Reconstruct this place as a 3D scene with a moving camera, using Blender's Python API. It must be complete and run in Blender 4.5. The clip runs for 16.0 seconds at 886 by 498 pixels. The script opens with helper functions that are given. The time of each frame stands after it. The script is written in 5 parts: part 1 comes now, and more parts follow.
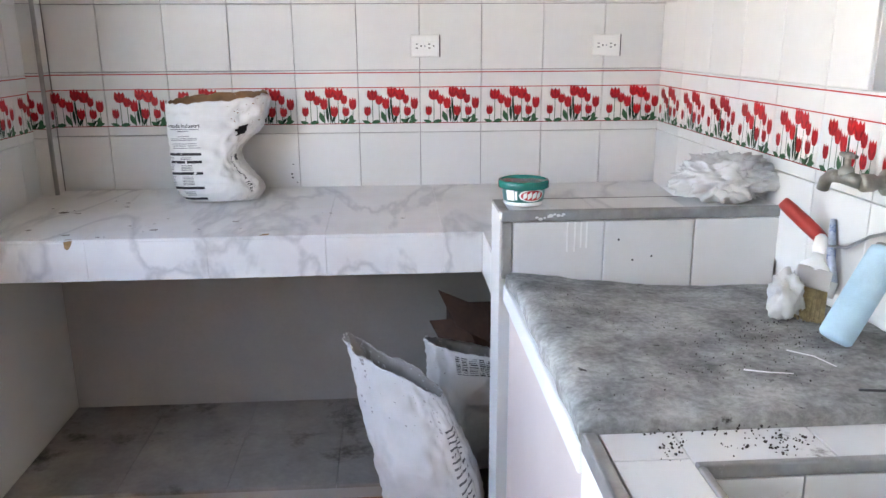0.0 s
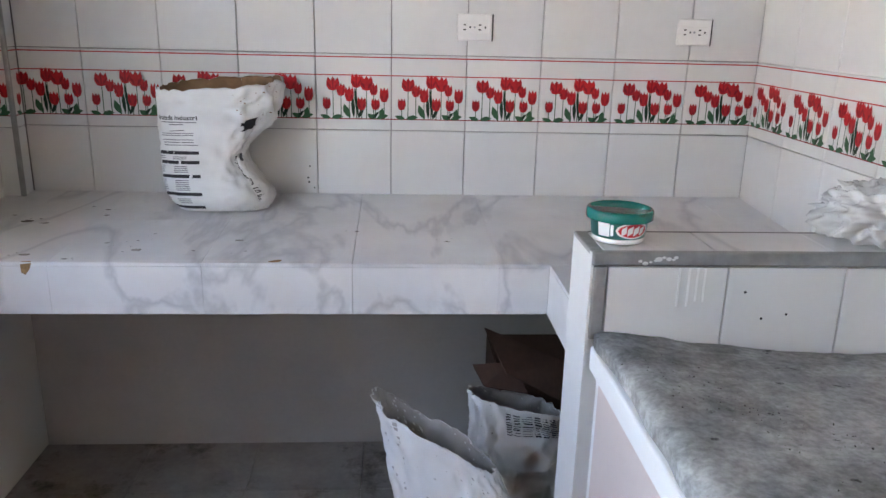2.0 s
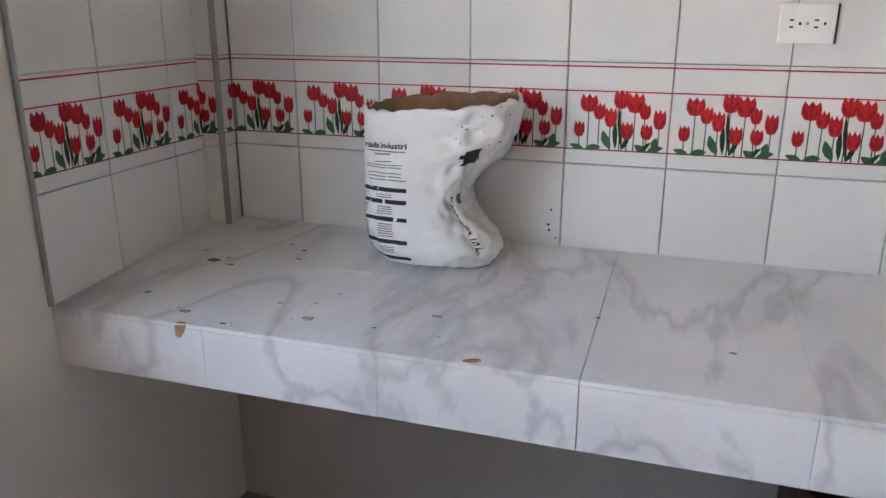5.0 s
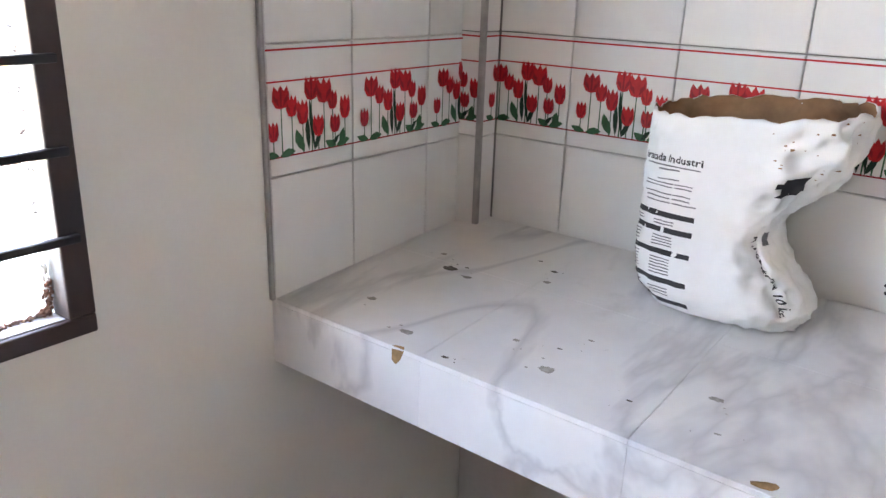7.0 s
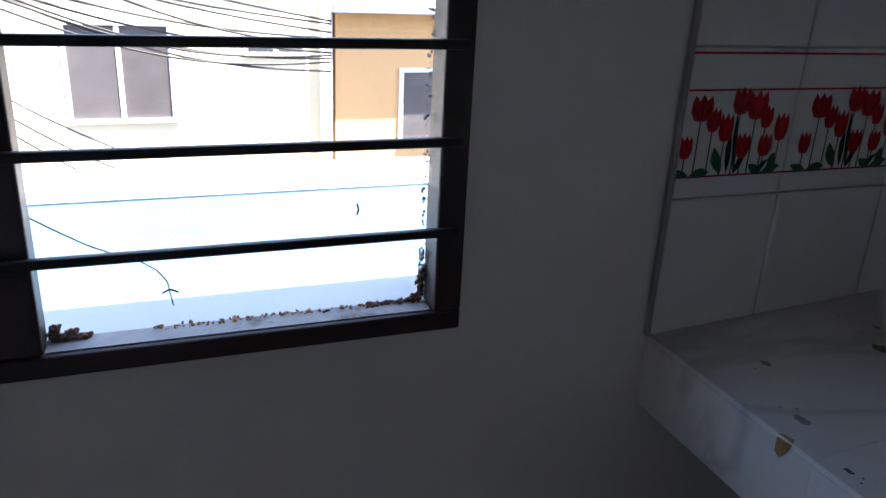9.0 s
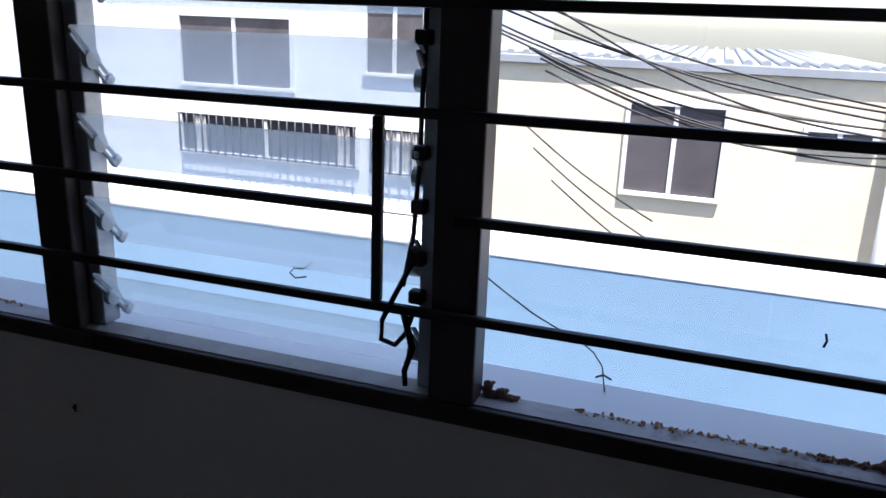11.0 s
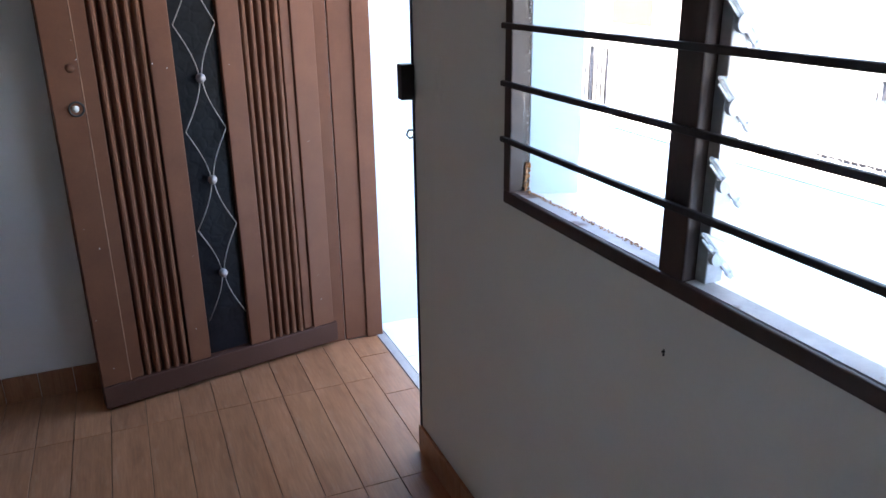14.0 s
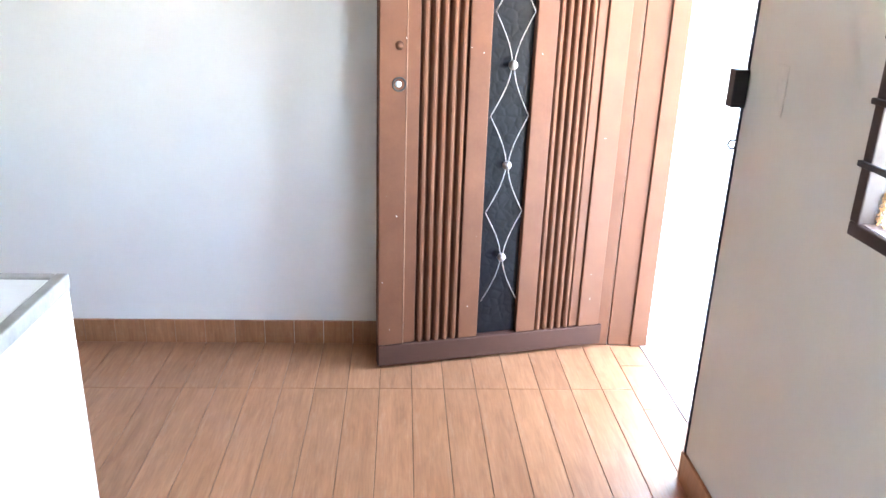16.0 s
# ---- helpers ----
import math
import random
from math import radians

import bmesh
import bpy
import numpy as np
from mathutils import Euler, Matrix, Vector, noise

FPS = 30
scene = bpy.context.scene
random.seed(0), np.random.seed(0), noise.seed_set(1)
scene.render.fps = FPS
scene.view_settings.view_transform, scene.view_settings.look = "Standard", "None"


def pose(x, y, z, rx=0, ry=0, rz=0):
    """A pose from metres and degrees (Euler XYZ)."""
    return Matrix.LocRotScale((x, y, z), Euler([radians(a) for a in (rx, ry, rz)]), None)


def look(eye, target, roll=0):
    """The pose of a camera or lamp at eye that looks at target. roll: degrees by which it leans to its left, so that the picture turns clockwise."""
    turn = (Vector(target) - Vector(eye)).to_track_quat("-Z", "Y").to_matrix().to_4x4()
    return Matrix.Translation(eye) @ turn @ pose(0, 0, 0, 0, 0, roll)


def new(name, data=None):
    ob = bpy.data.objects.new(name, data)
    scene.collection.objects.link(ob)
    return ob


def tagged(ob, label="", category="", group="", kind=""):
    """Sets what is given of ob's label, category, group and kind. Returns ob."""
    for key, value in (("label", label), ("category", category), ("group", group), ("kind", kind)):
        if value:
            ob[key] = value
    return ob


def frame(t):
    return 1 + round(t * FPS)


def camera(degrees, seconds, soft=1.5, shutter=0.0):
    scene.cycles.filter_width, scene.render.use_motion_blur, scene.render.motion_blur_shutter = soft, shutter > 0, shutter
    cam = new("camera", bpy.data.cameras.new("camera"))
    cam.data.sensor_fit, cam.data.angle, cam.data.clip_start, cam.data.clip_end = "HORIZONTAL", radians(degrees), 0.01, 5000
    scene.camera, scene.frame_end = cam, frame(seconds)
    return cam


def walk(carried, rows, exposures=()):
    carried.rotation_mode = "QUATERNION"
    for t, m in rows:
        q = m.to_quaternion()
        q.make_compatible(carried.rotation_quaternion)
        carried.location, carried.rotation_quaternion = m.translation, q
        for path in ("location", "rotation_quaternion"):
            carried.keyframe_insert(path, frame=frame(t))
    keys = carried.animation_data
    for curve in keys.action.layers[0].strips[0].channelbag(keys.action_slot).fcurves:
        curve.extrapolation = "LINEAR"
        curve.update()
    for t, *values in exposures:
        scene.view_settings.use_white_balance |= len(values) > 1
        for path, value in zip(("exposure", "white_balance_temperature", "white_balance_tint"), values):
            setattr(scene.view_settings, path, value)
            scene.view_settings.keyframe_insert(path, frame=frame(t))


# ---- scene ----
cam = camera(59.9, 16.0)
PATH = [
    (0, (1.125, 0.254, 1.36), (1.25, 2.179, 0.831), -0.3),
    (0.5, (1.146, 0.363, 1.353), (1.215, 2.288, 0.816), 0.5),
    (1, (1.095, 0.504, 1.361), (1.208, 2.426, 0.821), 1.1),
    (1.5, (1.019, 0.617, 1.361), (1.177, 2.557, 0.901), 2.4),
    (2, (1.031, 0.704, 1.354), (1.155, 2.616, 0.782), 1.4),
    (2.5, (1.108, 0.845, 1.359), (1.185, 2.77, 0.82), 1.1),
    (3, (1.101, 0.91, 1.356), (1.027, 2.818, 0.76), 0.1),
    (5.3, (1.039, 1.309, 1.362), (0.36, 3.09, 0.756), -0.4),
    (5.5, (1.017, 1.342, 1.358), (0.286, 3.094, 0.73), -0.6),
    (6, (0.939, 1.421, 1.361), (0.167, 3.169, 0.771), 1.5),
    (6.5, (0.89, 1.455, 1.349), (0.032, 3.15, 0.724), 2.7),
    (7, (0.92, 1.508, 1.353), (-0.227, 3.008, 0.692), 1.8),
    (7.5, (0.96, 1.539, 1.34), (-0.488, 2.75, 0.677), 0.9),
    (8, (0.884, 1.557, 1.341), (-0.653, 2.647, 0.673), 0.7),
    (8.5, (0.802, 1.563, 1.333), (-0.8, 2.558, 0.668), 2.3),
    (9, (0.819, 1.617, 1.341), (-0.925, 2.3, 0.638), 2.9),
    (9.5, (0.887, 1.684, 1.34), (-0.975, 1.944, 0.657), 2.7),
    (10, (0.852, 1.687, 1.342), (-1.021, 1.617, 0.645), 0.9),
    (10.2, (0.821, 1.673, 1.345), (-1.07, 1.527, 0.709), 1.7),
    (12.3, (0.733, 1.77, 1.346), (-0.646, 0.483, 0.684), -1.0),
    (12.5, (0.73, 1.735, 1.342), (-0.605, 0.398, 0.686), -0.9),
    (13, (0.753, 1.663, 1.343), (-0.47, 0.197, 0.746), -0.7),
    (13.5, (0.741, 1.672, 1.339), (-0.255, 0.069, 0.674), -0.5),
    (14, (0.703, 1.746, 1.346), (-0.013, 0.003, 0.676), -0.8),
    (14.5, (0.696, 1.806, 1.347), (0.237, -0.019, 0.671), -1.0),
    (15, (0.722, 1.816, 1.348), (0.468, -0.041, 0.651), -0.2),
    (15.5, (0.77, 1.773, 1.35), (0.625, -0.089, 0.633), 0.8),
    (16, (0.825, 1.675, 1.338), (0.711, -0.2, 0.65), 2.0),
]
EXPOSURES = [(0.0, 6.05, 8000, 18), (1.0, 5.95, 8000, 18), (1.5, 5.65, 8000, 18), (2.0, 5.65, 8000, 18), (3.2, 5.50, 8000, 18), (5.5, 5.90, 8200, 19), (6.0, 6.20, 8200, 19), (7.0, 6.35, 8200, 19), (7.6, 6.25, 8000, 18), (8.0, 5.90, 7800, 17), (8.5, 5.20, 7300, 15), (9.0, 3.45, 6500, 14),
             (9.5, 2.10, 6250, 17), (10.2, 1.95, 6050, 17), (12.3, 2.85, 6200, 19), (12.5, 3.05, 6200, 19), (13.0, 3.40, 6250, 18), (13.5, 4.05, 6400, 15), (14.0, 4.50, 6800, 15), (14.5, 5.90, 7600, 18), (15.0, 6.70, 7500, 14), (16.0, 6.85, 7500, 14)]
walk(cam, [(t, look(eye, target, roll)) for t, eye, target, roll in PATH], EXPOSURES)

# ---- world, sun, daylight ----
world = bpy.data.worlds.new("world")
scene.world = world
world.use_nodes = True
wn = world.node_tree
sky = wn.nodes.new("ShaderNodeTexSky")
sky.sky_type, sky.sun_disc = "NISHITA", False
SUN_UP, SUN_ROUND = radians(72), radians(60)
sky.sun_elevation, sky.sun_rotation = SUN_UP, SUN_ROUND
wn.links.new(sky.outputs["Color"], wn.nodes["Background"].inputs["Color"])
wn.nodes["Background"].inputs["Strength"].default_value = 0.08

sun = new("sun", bpy.data.lights.new("sun", "SUN"))
sun.data.energy, sun.data.angle, sun.data.color = 3.4, radians(0.6), (1.0, 0.95, 0.87)
sun.matrix_world = look((0, 0, 0), (-math.cos(SUN_UP) * math.sin(SUN_ROUND), -math.cos(SUN_UP) * math.cos(SUN_ROUND), -math.sin(SUN_UP)))


def skylight(name, eye, target, w, h, watts, colour=(0.93, 0.97, 1.0)):
    lamp = new(name, bpy.data.lights.new(name, "AREA"))
    lamp.data.shape, lamp.data.size, lamp.data.size_y = "RECTANGLE", w, h
    lamp.data.energy, lamp.data.color = watts, colour
    lamp.matrix_world = look(eye, target)
    return lamp


# ---- materials ----
def nodes_of(name):
    m = bpy.data.materials.new(name)
    m.use_nodes = True
    t = m.node_tree
    return m, t, t.nodes["Principled BSDF"], t.links


def noise_ramp(t, scale, stops, detail=5.0, rough=0.6, coord=None, distortion=0.0, stretch=None):
    n = t.nodes.new("ShaderNodeTexNoise")
    n.inputs["Scale"].default_value, n.inputs["Detail"].default_value = scale, detail
    n.inputs["Roughness"].default_value, n.inputs["Distortion"].default_value = rough, distortion
    c = coord or t.nodes.new("ShaderNodeTexCoord").outputs["Object"]
    if stretch:
        mp = t.nodes.new("ShaderNodeMapping")
        mp.inputs["Scale"].default_value = stretch
        t.links.new(c, mp.inputs["Vector"])
        c = mp.outputs["Vector"]
    t.links.new(c, n.inputs["Vector"])
    r = t.nodes.new("ShaderNodeValToRGB")
    e = r.color_ramp.elements
    while len(e) < len(stops):
        e.new(0.5)
    for el, (p, col) in zip(e, stops):
        el.position = p
        el.color = (*col, 1) if len(col) == 3 else col
    t.links.new(n.outputs["Fac"], r.inputs["Fac"])
    return n, r


def mixed(t, kind, fac, a, b):
    m = t.nodes.new("ShaderNodeMix")
    m.data_type, m.blend_type = "RGBA", kind
    for v, i in ((fac, 0), (a, 6), (b, 7)):
        if isinstance(v, (int, float)):
            m.inputs[i].default_value = v
        elif isinstance(v, tuple):
            m.inputs[i].default_value = (*v, 1)
        else:
            t.links.new(v, m.inputs[i])
    return m.outputs[2]


def bumped(t, bsdf, height, strength=0.2, distance=0.002):
    b = t.nodes.new("ShaderNodeBump")
    b.inputs["Strength"].default_value, b.inputs["Distance"].default_value = strength, distance
    t.links.new(height, b.inputs["Height"])
    t.links.new(b.outputs["Normal"], bsdf.inputs["Normal"])


def surface(name, base, rough=0.5, metal=0.0, var=0.12, scale=6.0, grain=60.0, bump=0.15, dist=0.001, spots=None, by_object=0.0, coat=0.0, spec=0.5):
    """Base colour varied at two scales, grain relief, optional stains (colour, amount, scale)."""
    m, t, b, l = nodes_of(name)
    co = t.nodes.new("ShaderNodeTexCoord").outputs["Object"]
    lo = tuple(c * (1 - var) for c in base)
    hi = tuple(min(1, c * (1 + var * 0.6)) for c in base)
    _, r = noise_ramp(t, scale, [(0.3, lo), (0.7, hi)], coord=co)
    n2, r2 = noise_ramp(t, grain, [(0.25, (1 - var,) * 3), (0.75, (1, 1, 1))], coord=co)
    col = mixed(t, "MULTIPLY", 0.6, r.outputs["Color"], r2.outputs["Color"])
    if spots:
        colour, amount, sc = spots
        _, rs = noise_ramp(t, sc, [(1 - amount - 0.06, (0, 0, 0)), (1 - amount + 0.06, (1, 1, 1))], detail=8, rough=0.7, coord=co)
        col = mixed(t, "MIX", rs.outputs["Color"], col, colour)
    if by_object:
        oi = t.nodes.new("ShaderNodeObjectInfo")
        rr = t.nodes.new("ShaderNodeValToRGB")
        rr.color_ramp.elements[0].color = (1 - by_object, 1 - by_object, 1 - by_object, 1)
        l.new(oi.outputs["Random"], rr.inputs["Fac"])
        col = mixed(t, "MULTIPLY", 1.0, col, rr.outputs["Color"])
    l.new(col, b.inputs["Base Color"])
    b.inputs["Roughness"].default_value, b.inputs["Metallic"].default_value = rough, metal
    b.inputs["Coat Weight"].default_value = coat
    b.inputs["Specular IOR Level"].default_value = spec
    if bump:
        bumped(t, b, n2.outputs["Fac"], bump, dist)
    return m


def marble_material():
    """White tile with soft grey veins, brown stains and dust."""
    m, t, b, l = nodes_of("veined_marble_tile")
    co = t.nodes.new("ShaderNodeTexCoord").outputs["Object"]
    _, base = noise_ramp(t, 3.5, [(0.3, (0.62, 0.61, 0.60)), (0.7, (0.76, 0.755, 0.75))], coord=co)
    n = t.nodes.new("ShaderNodeTexNoise")
    n.inputs["Scale"].default_value, n.inputs["Detail"].default_value, n.inputs["Distortion"].default_value = 1.3, 5, 0.5
    mp = t.nodes.new("ShaderNodeMapping")
    mp.inputs["Rotation"].default_value = (0.3, 0.2, 0.75)
    mp.inputs["Scale"].default_value = (2.6, 0.8, 1.6)
    l.new(co, mp.inputs["Vector"])
    l.new(mp.outputs["Vector"], n.inputs["Vector"])
    r = t.nodes.new("ShaderNodeValToRGB")
    e = r.color_ramp.elements
    e[0].position, e[0].color = 0.47, (1, 1, 1, 1)
    e[1].position, e[1].color = 0.535, (1, 1, 1, 1)
    mid = e.new(0.5)
    mid.color = (0.66, 0.66, 0.68, 1)
    l.new(n.outputs["Fac"], r.inputs["Fac"])
    col = mixed(t, "MULTIPLY", 0.75, base.outputs["Color"], r.outputs["Color"])
    _, st = noise_ramp(t, 5.0, [(0.60, (0, 0, 0)), (0.80, (0.45, 0.45, 0.45))], detail=8, rough=0.7, coord=co)
    col = mixed(t, "MIX", st.outputs["Color"], col, (0.36, 0.33, 0.29))
    _, sp = noise_ramp(t, 17.0, [(0.70, (0, 0, 0)), (0.76, (0.6, 0.6, 0.6))], detail=7, rough=0.65, coord=co)
    col = mixed(t, "MIX", sp.outputs["Color"], col, (0.22, 0.19, 0.16))
    l.new(col, b.inputs["Base Color"])
    _, rg = noise_ramp(t, 9.0, [(0.3, (0.28,) * 3), (0.7, (0.5,) * 3)], coord=co)
    l.new(rg.outputs["Color"], b.inputs["Roughness"])
    return m


def concrete_material():
    m, t, b, l = nodes_of("rough_concrete")
    co = t.nodes.new("ShaderNodeTexCoord").outputs["Object"]
    n1, a = noise_ramp(t, 9.0, [(0.30, (0.12, 0.118, 0.113)), (0.46, (0.27, 0.265, 0.255)), (0.64, (0.47, 0.465, 0.45))], detail=9, rough=0.72, coord=co)
    n2, c = noise_ramp(t, 90.0, [(0.3, (0.55,) * 3), (0.6, (1, 1, 1))], detail=6, coord=co)
    col = mixed(t, "MULTIPLY", 0.8, a.outputs["Color"], c.outputs["Color"])
    _, w = noise_ramp(t, 13.0, [(0.62, (0, 0, 0)), (0.74, (0.6,) * 3)], detail=9, rough=0.75, coord=co)
    col = mixed(t, "MIX", w.outputs["Color"], col, (0.52, 0.515, 0.50))
    _, k = noise_ramp(t, 30.0, [(0.66, (0, 0, 0)), (0.72, (1, 1, 1))], detail=5, coord=co)
    col = mixed(t, "MIX", k.outputs["Color"], col, (0.035, 0.032, 0.03))
    l.new(col, b.inputs["Base Color"])
    b.inputs["Roughness"].default_value = 0.9
    bumped(t, b, n2.outputs["Fac"], 0.5, 0.003)
    return m


def wood_floor_material():
    """Glazed plank tile printed with an orange-brown grain, along y."""
    m, t, b, l = nodes_of("wood_look_plank")
    tc = t.nodes.new("ShaderNodeTexCoord")
    oi = t.nodes.new("ShaderNodeObjectInfo")
    add = t.nodes.new("ShaderNodeVectorMath")
    sc = t.nodes.new("ShaderNodeVectorMath")
    sc.operation, sc.inputs[1].default_value = "MULTIPLY", (13.0, 7.0, 3.0)
    l.new(oi.outputs["Random"], sc.inputs[0])
    l.new(tc.outputs["Object"], add.inputs[0])
    l.new(sc.outputs["Vector"], add.inputs[1])
    co = add.outputs["Vector"]
    _, a = noise_ramp(t, 6.0, [(0.25, (0.285, 0.116, 0.052)), (0.5, (0.385, 0.173, 0.084)), (0.75, (0.46, 0.220, 0.114))], detail=7, coord=co, stretch=(5, 0.8, 1), distortion=0.6)
    n2, g = noise_ramp(t, 30.0, [(0.3, (0.72,) * 3), (0.65, (1, 1, 1))], detail=8, coord=co, stretch=(6, 0.35, 1))
    col = mixed(t, "MULTIPLY", 0.8, a.outputs["Color"], g.outputs["Color"])
    rr = t.nodes.new("ShaderNodeValToRGB")
    rr.color_ramp.elements[0].color = (0.86, 0.845, 0.83, 1)
    l.new(oi.outputs["Random"], rr.inputs["Fac"])
    col = mixed(t, "MULTIPLY", 1.0, col, rr.outputs["Color"])
    _, d = noise_ramp(t, 4.0, [(0.55, (0, 0, 0)), (0.8, (0.28,) * 3)], detail=8, rough=0.7, coord=tc.outputs["Generated"])
    col = mixed(t, "MIX", d.outputs["Color"], col, (0.50, 0.40, 0.31))
    l.new(col, b.inputs["Base Color"])
    _, rg = noise_ramp(t, 12.0, [(0.3, (0.30,) * 3), (0.7, (0.48,) * 3)], coord=co)
    l.new(rg.outputs["Color"], b.inputs["Roughness"])
    bumped(t, b, n2.outputs["Fac"], 0.12, 0.0008)
    return m


def clear_glass(name, tint=(1, 1, 1), rough=0.0, mixfac=0.12):
    m, t, b, l = nodes_of(name)
    t.nodes.remove(b)
    out = t.nodes["Material Output"]
    tr, gl, mx = t.nodes.new("ShaderNodeBsdfTransparent"), t.nodes.new("ShaderNodeBsdfGlossy"), t.nodes.new("ShaderNodeMixShader")
    tr.inputs["Color"].default_value = (*tint, 1)
    gl.inputs["Roughness"].default_value = rough
    mx.inputs[0].default_value = mixfac
    l.new(tr.outputs[0], mx.inputs[1])
    l.new(gl.outputs[0], mx.inputs[2])
    l.new(mx.outputs[0], out.inputs["Surface"])
    return m


M_PAINT = surface("cream_wall_paint", (0.68, 0.66, 0.61), 0.6, var=0.05, scale=2.0, grain=120, bump=0.12)
M_WHITE = surface("white_wall_paint", (0.72, 0.715, 0.70), 0.6, var=0.05, scale=2.0, grain=120, bump=0.12)
# plaster with its colour lowered to deepen the niche's shade and cut bounce
M_UNDER = surface("darkened_plaster", (0.44, 0.42, 0.395), 0.75, var=0.10, scale=3.0, grain=90, bump=0.2)
# ceiling colour, out of view, dark so that less light bounces into the room
M_CEIL = surface("dark_unseen_ceiling", (0.24, 0.20, 0.165), 0.75, var=0.15, scale=3.0, grain=60, bump=0.2)
M_PINK = surface("pale_pink_paint", (0.66, 0.55, 0.51), 0.6, var=0.05, scale=3, grain=100, bump=0.1)
M_TILE = surface("white_glazed_tile", (0.70, 0.695, 0.68), 0.42, var=0.04, scale=3.0, grain=25, bump=0.04, by_object=0.06, spec=0.22)
M_GROUT = surface("grey_grout", (0.30, 0.29, 0.28), 0.9, var=0.35, scale=9, grain=120, bump=0.3)
M_MARBLE = marble_material()
M_CONCRETE = concrete_material()
M_FLOOR = wood_floor_material()
M_FLOORJOINT = surface("brown_grout", (0.15, 0.085, 0.048), 0.9, var=0.25, grain=150)
M_ALU = surface("dull_aluminium_trim", (0.36, 0.355, 0.35), 0.5, metal=0.55, var=0.22, scale=18, grain=90, spots=((0.6, 0.6, 0.58), 0.30, 14))
M_FRAME = surface("dark_brown_window_paint", (0.045, 0.024, 0.02), 0.45, var=0.25, scale=12, grain=80, bump=0.2)
M_BAR = surface("black_iron_bar", (0.018, 0.016, 0.018), 0.5, var=0.3, scale=20, grain=90)
M_DOOR = surface("red_brown_metal_door_paint", (0.140, 0.051, 0.025), 0.58, var=0.14, scale=8, grain=120, bump=0.10, spec=0.22)
M_DOORDARK = surface("dark_brown_door_paint", (0.070, 0.028, 0.018), 0.6, var=0.15, scale=8, grain=120, spec=0.2)
M_PALEBLUE = surface("pale_blue_wall_paint", (0.56, 0.70, 0.78), 0.7, var=0.06, scale=2, grain=60)
M_BLUE = surface("light_blue_wall_paint", (0.26, 0.41, 0.575), 0.7, var=0.06, scale=2, grain=60)
M_OUTWHITE = surface("white_exterior_paint", (0.80, 0.80, 0.79), 0.7, var=0.05, scale=2, grain=60)
M_YELLOW = surface("pale_yellow_stucco", (0.82, 0.71, 0.52), 0.8, var=0.08, scale=0.8, grain=14, bump=0.2)
M_ORANGE = surface("orange_stucco", (0.72, 0.42, 0.20), 0.8, var=0.08, scale=0.8, grain=14)
M_ASPHALT = surface("street_asphalt", (0.055, 0.054, 0.052), 0.95, var=0.3, scale=1.2, grain=30)
M_GLASSDARK = surface("dim_window_glass", (0.13, 0.115, 0.12), 0.12, var=0.3, scale=1.5, grain=8, bump=0)
M_GLASS = clear_glass("dusty_louvre_glass", (0.93, 0.96, 0.96), 0.05, 0.14)
_g = M_GLASS.node_tree
_dust, _mix = _g.nodes.new("ShaderNodeBsdfTranslucent"), _g.nodes.new("ShaderNodeMixShader")
_dust.inputs["Color"].default_value = (0.85, 0.88, 0.90, 1)
_mix.inputs[0].default_value = 0.24
_src = _g.nodes["Material Output"].inputs["Surface"].links[0].from_socket
_g.links.new(_src, _mix.inputs[1])
_g.links.new(_dust.outputs[0], _mix.inputs[2])
_g.links.new(_mix.outputs[0], _g.nodes["Material Output"].inputs["Surface"])
M_PANE = clear_glass("clear_window_glass", (0.98, 0.99, 0.99), 0.0, 0.04)


# ---- mesh helpers ----
def box(bm, lo, hi, m=None, bevel=0.0, mat=0):
    vs = [bm.verts.new((x, y, z)) for x in (lo[0], hi[0]) for y in (lo[1], hi[1]) for z in (lo[2], hi[2])]
    fs = [bm.faces.new([vs[i] for i in q]) for q in ((0, 1, 3, 2), (4, 6, 7, 5), (0, 4, 5, 1), (2, 3, 7, 6), (0, 2, 6, 4), (1, 5, 7, 3))]
    for f in fs:
        f.material_index = mat
    if bevel:
        es = list({e for f in fs for e in f.edges})
        got = bmesh.ops.bevel(bm, geom=es, offset=bevel, segments=2, affect="EDGES", profile=0.5)
        for f in got["faces"]:
            f.material_index = mat
        vs = list({v for f in got["faces"] for v in f.verts} | {v for v in vs if v.is_valid})
    if m is not None:
        bmesh.ops.transform(bm, matrix=m, verts=vs)
    return vs


def tube(bm, a, b, r0, r1=None, seg=12, mat=0, caps=True):
    a, b = Vector(a), Vector(b)
    r1 = r0 if r1 is None else r1
    q = (b - a).to_track_quat("Z", "Y")
    rings = []
    for p, r in ((a, r0), (b, r1)):
        rings.append([bm.verts.new(p + q @ Vector((r * math.cos(2 * math.pi * i / seg), r * math.sin(2 * math.pi * i / seg), 0))) for i in range(seg)])
    for i in range(seg):
        f = bm.faces.new((rings[0][i], rings[0][(i + 1) % seg], rings[1][(i + 1) % seg], rings[1][i]))
        f.smooth, f.material_index = True, mat
    if caps:
        bm.faces.new(rings[0][::-1]).material_index = mat
        bm.faces.new(rings[1]).material_index = mat


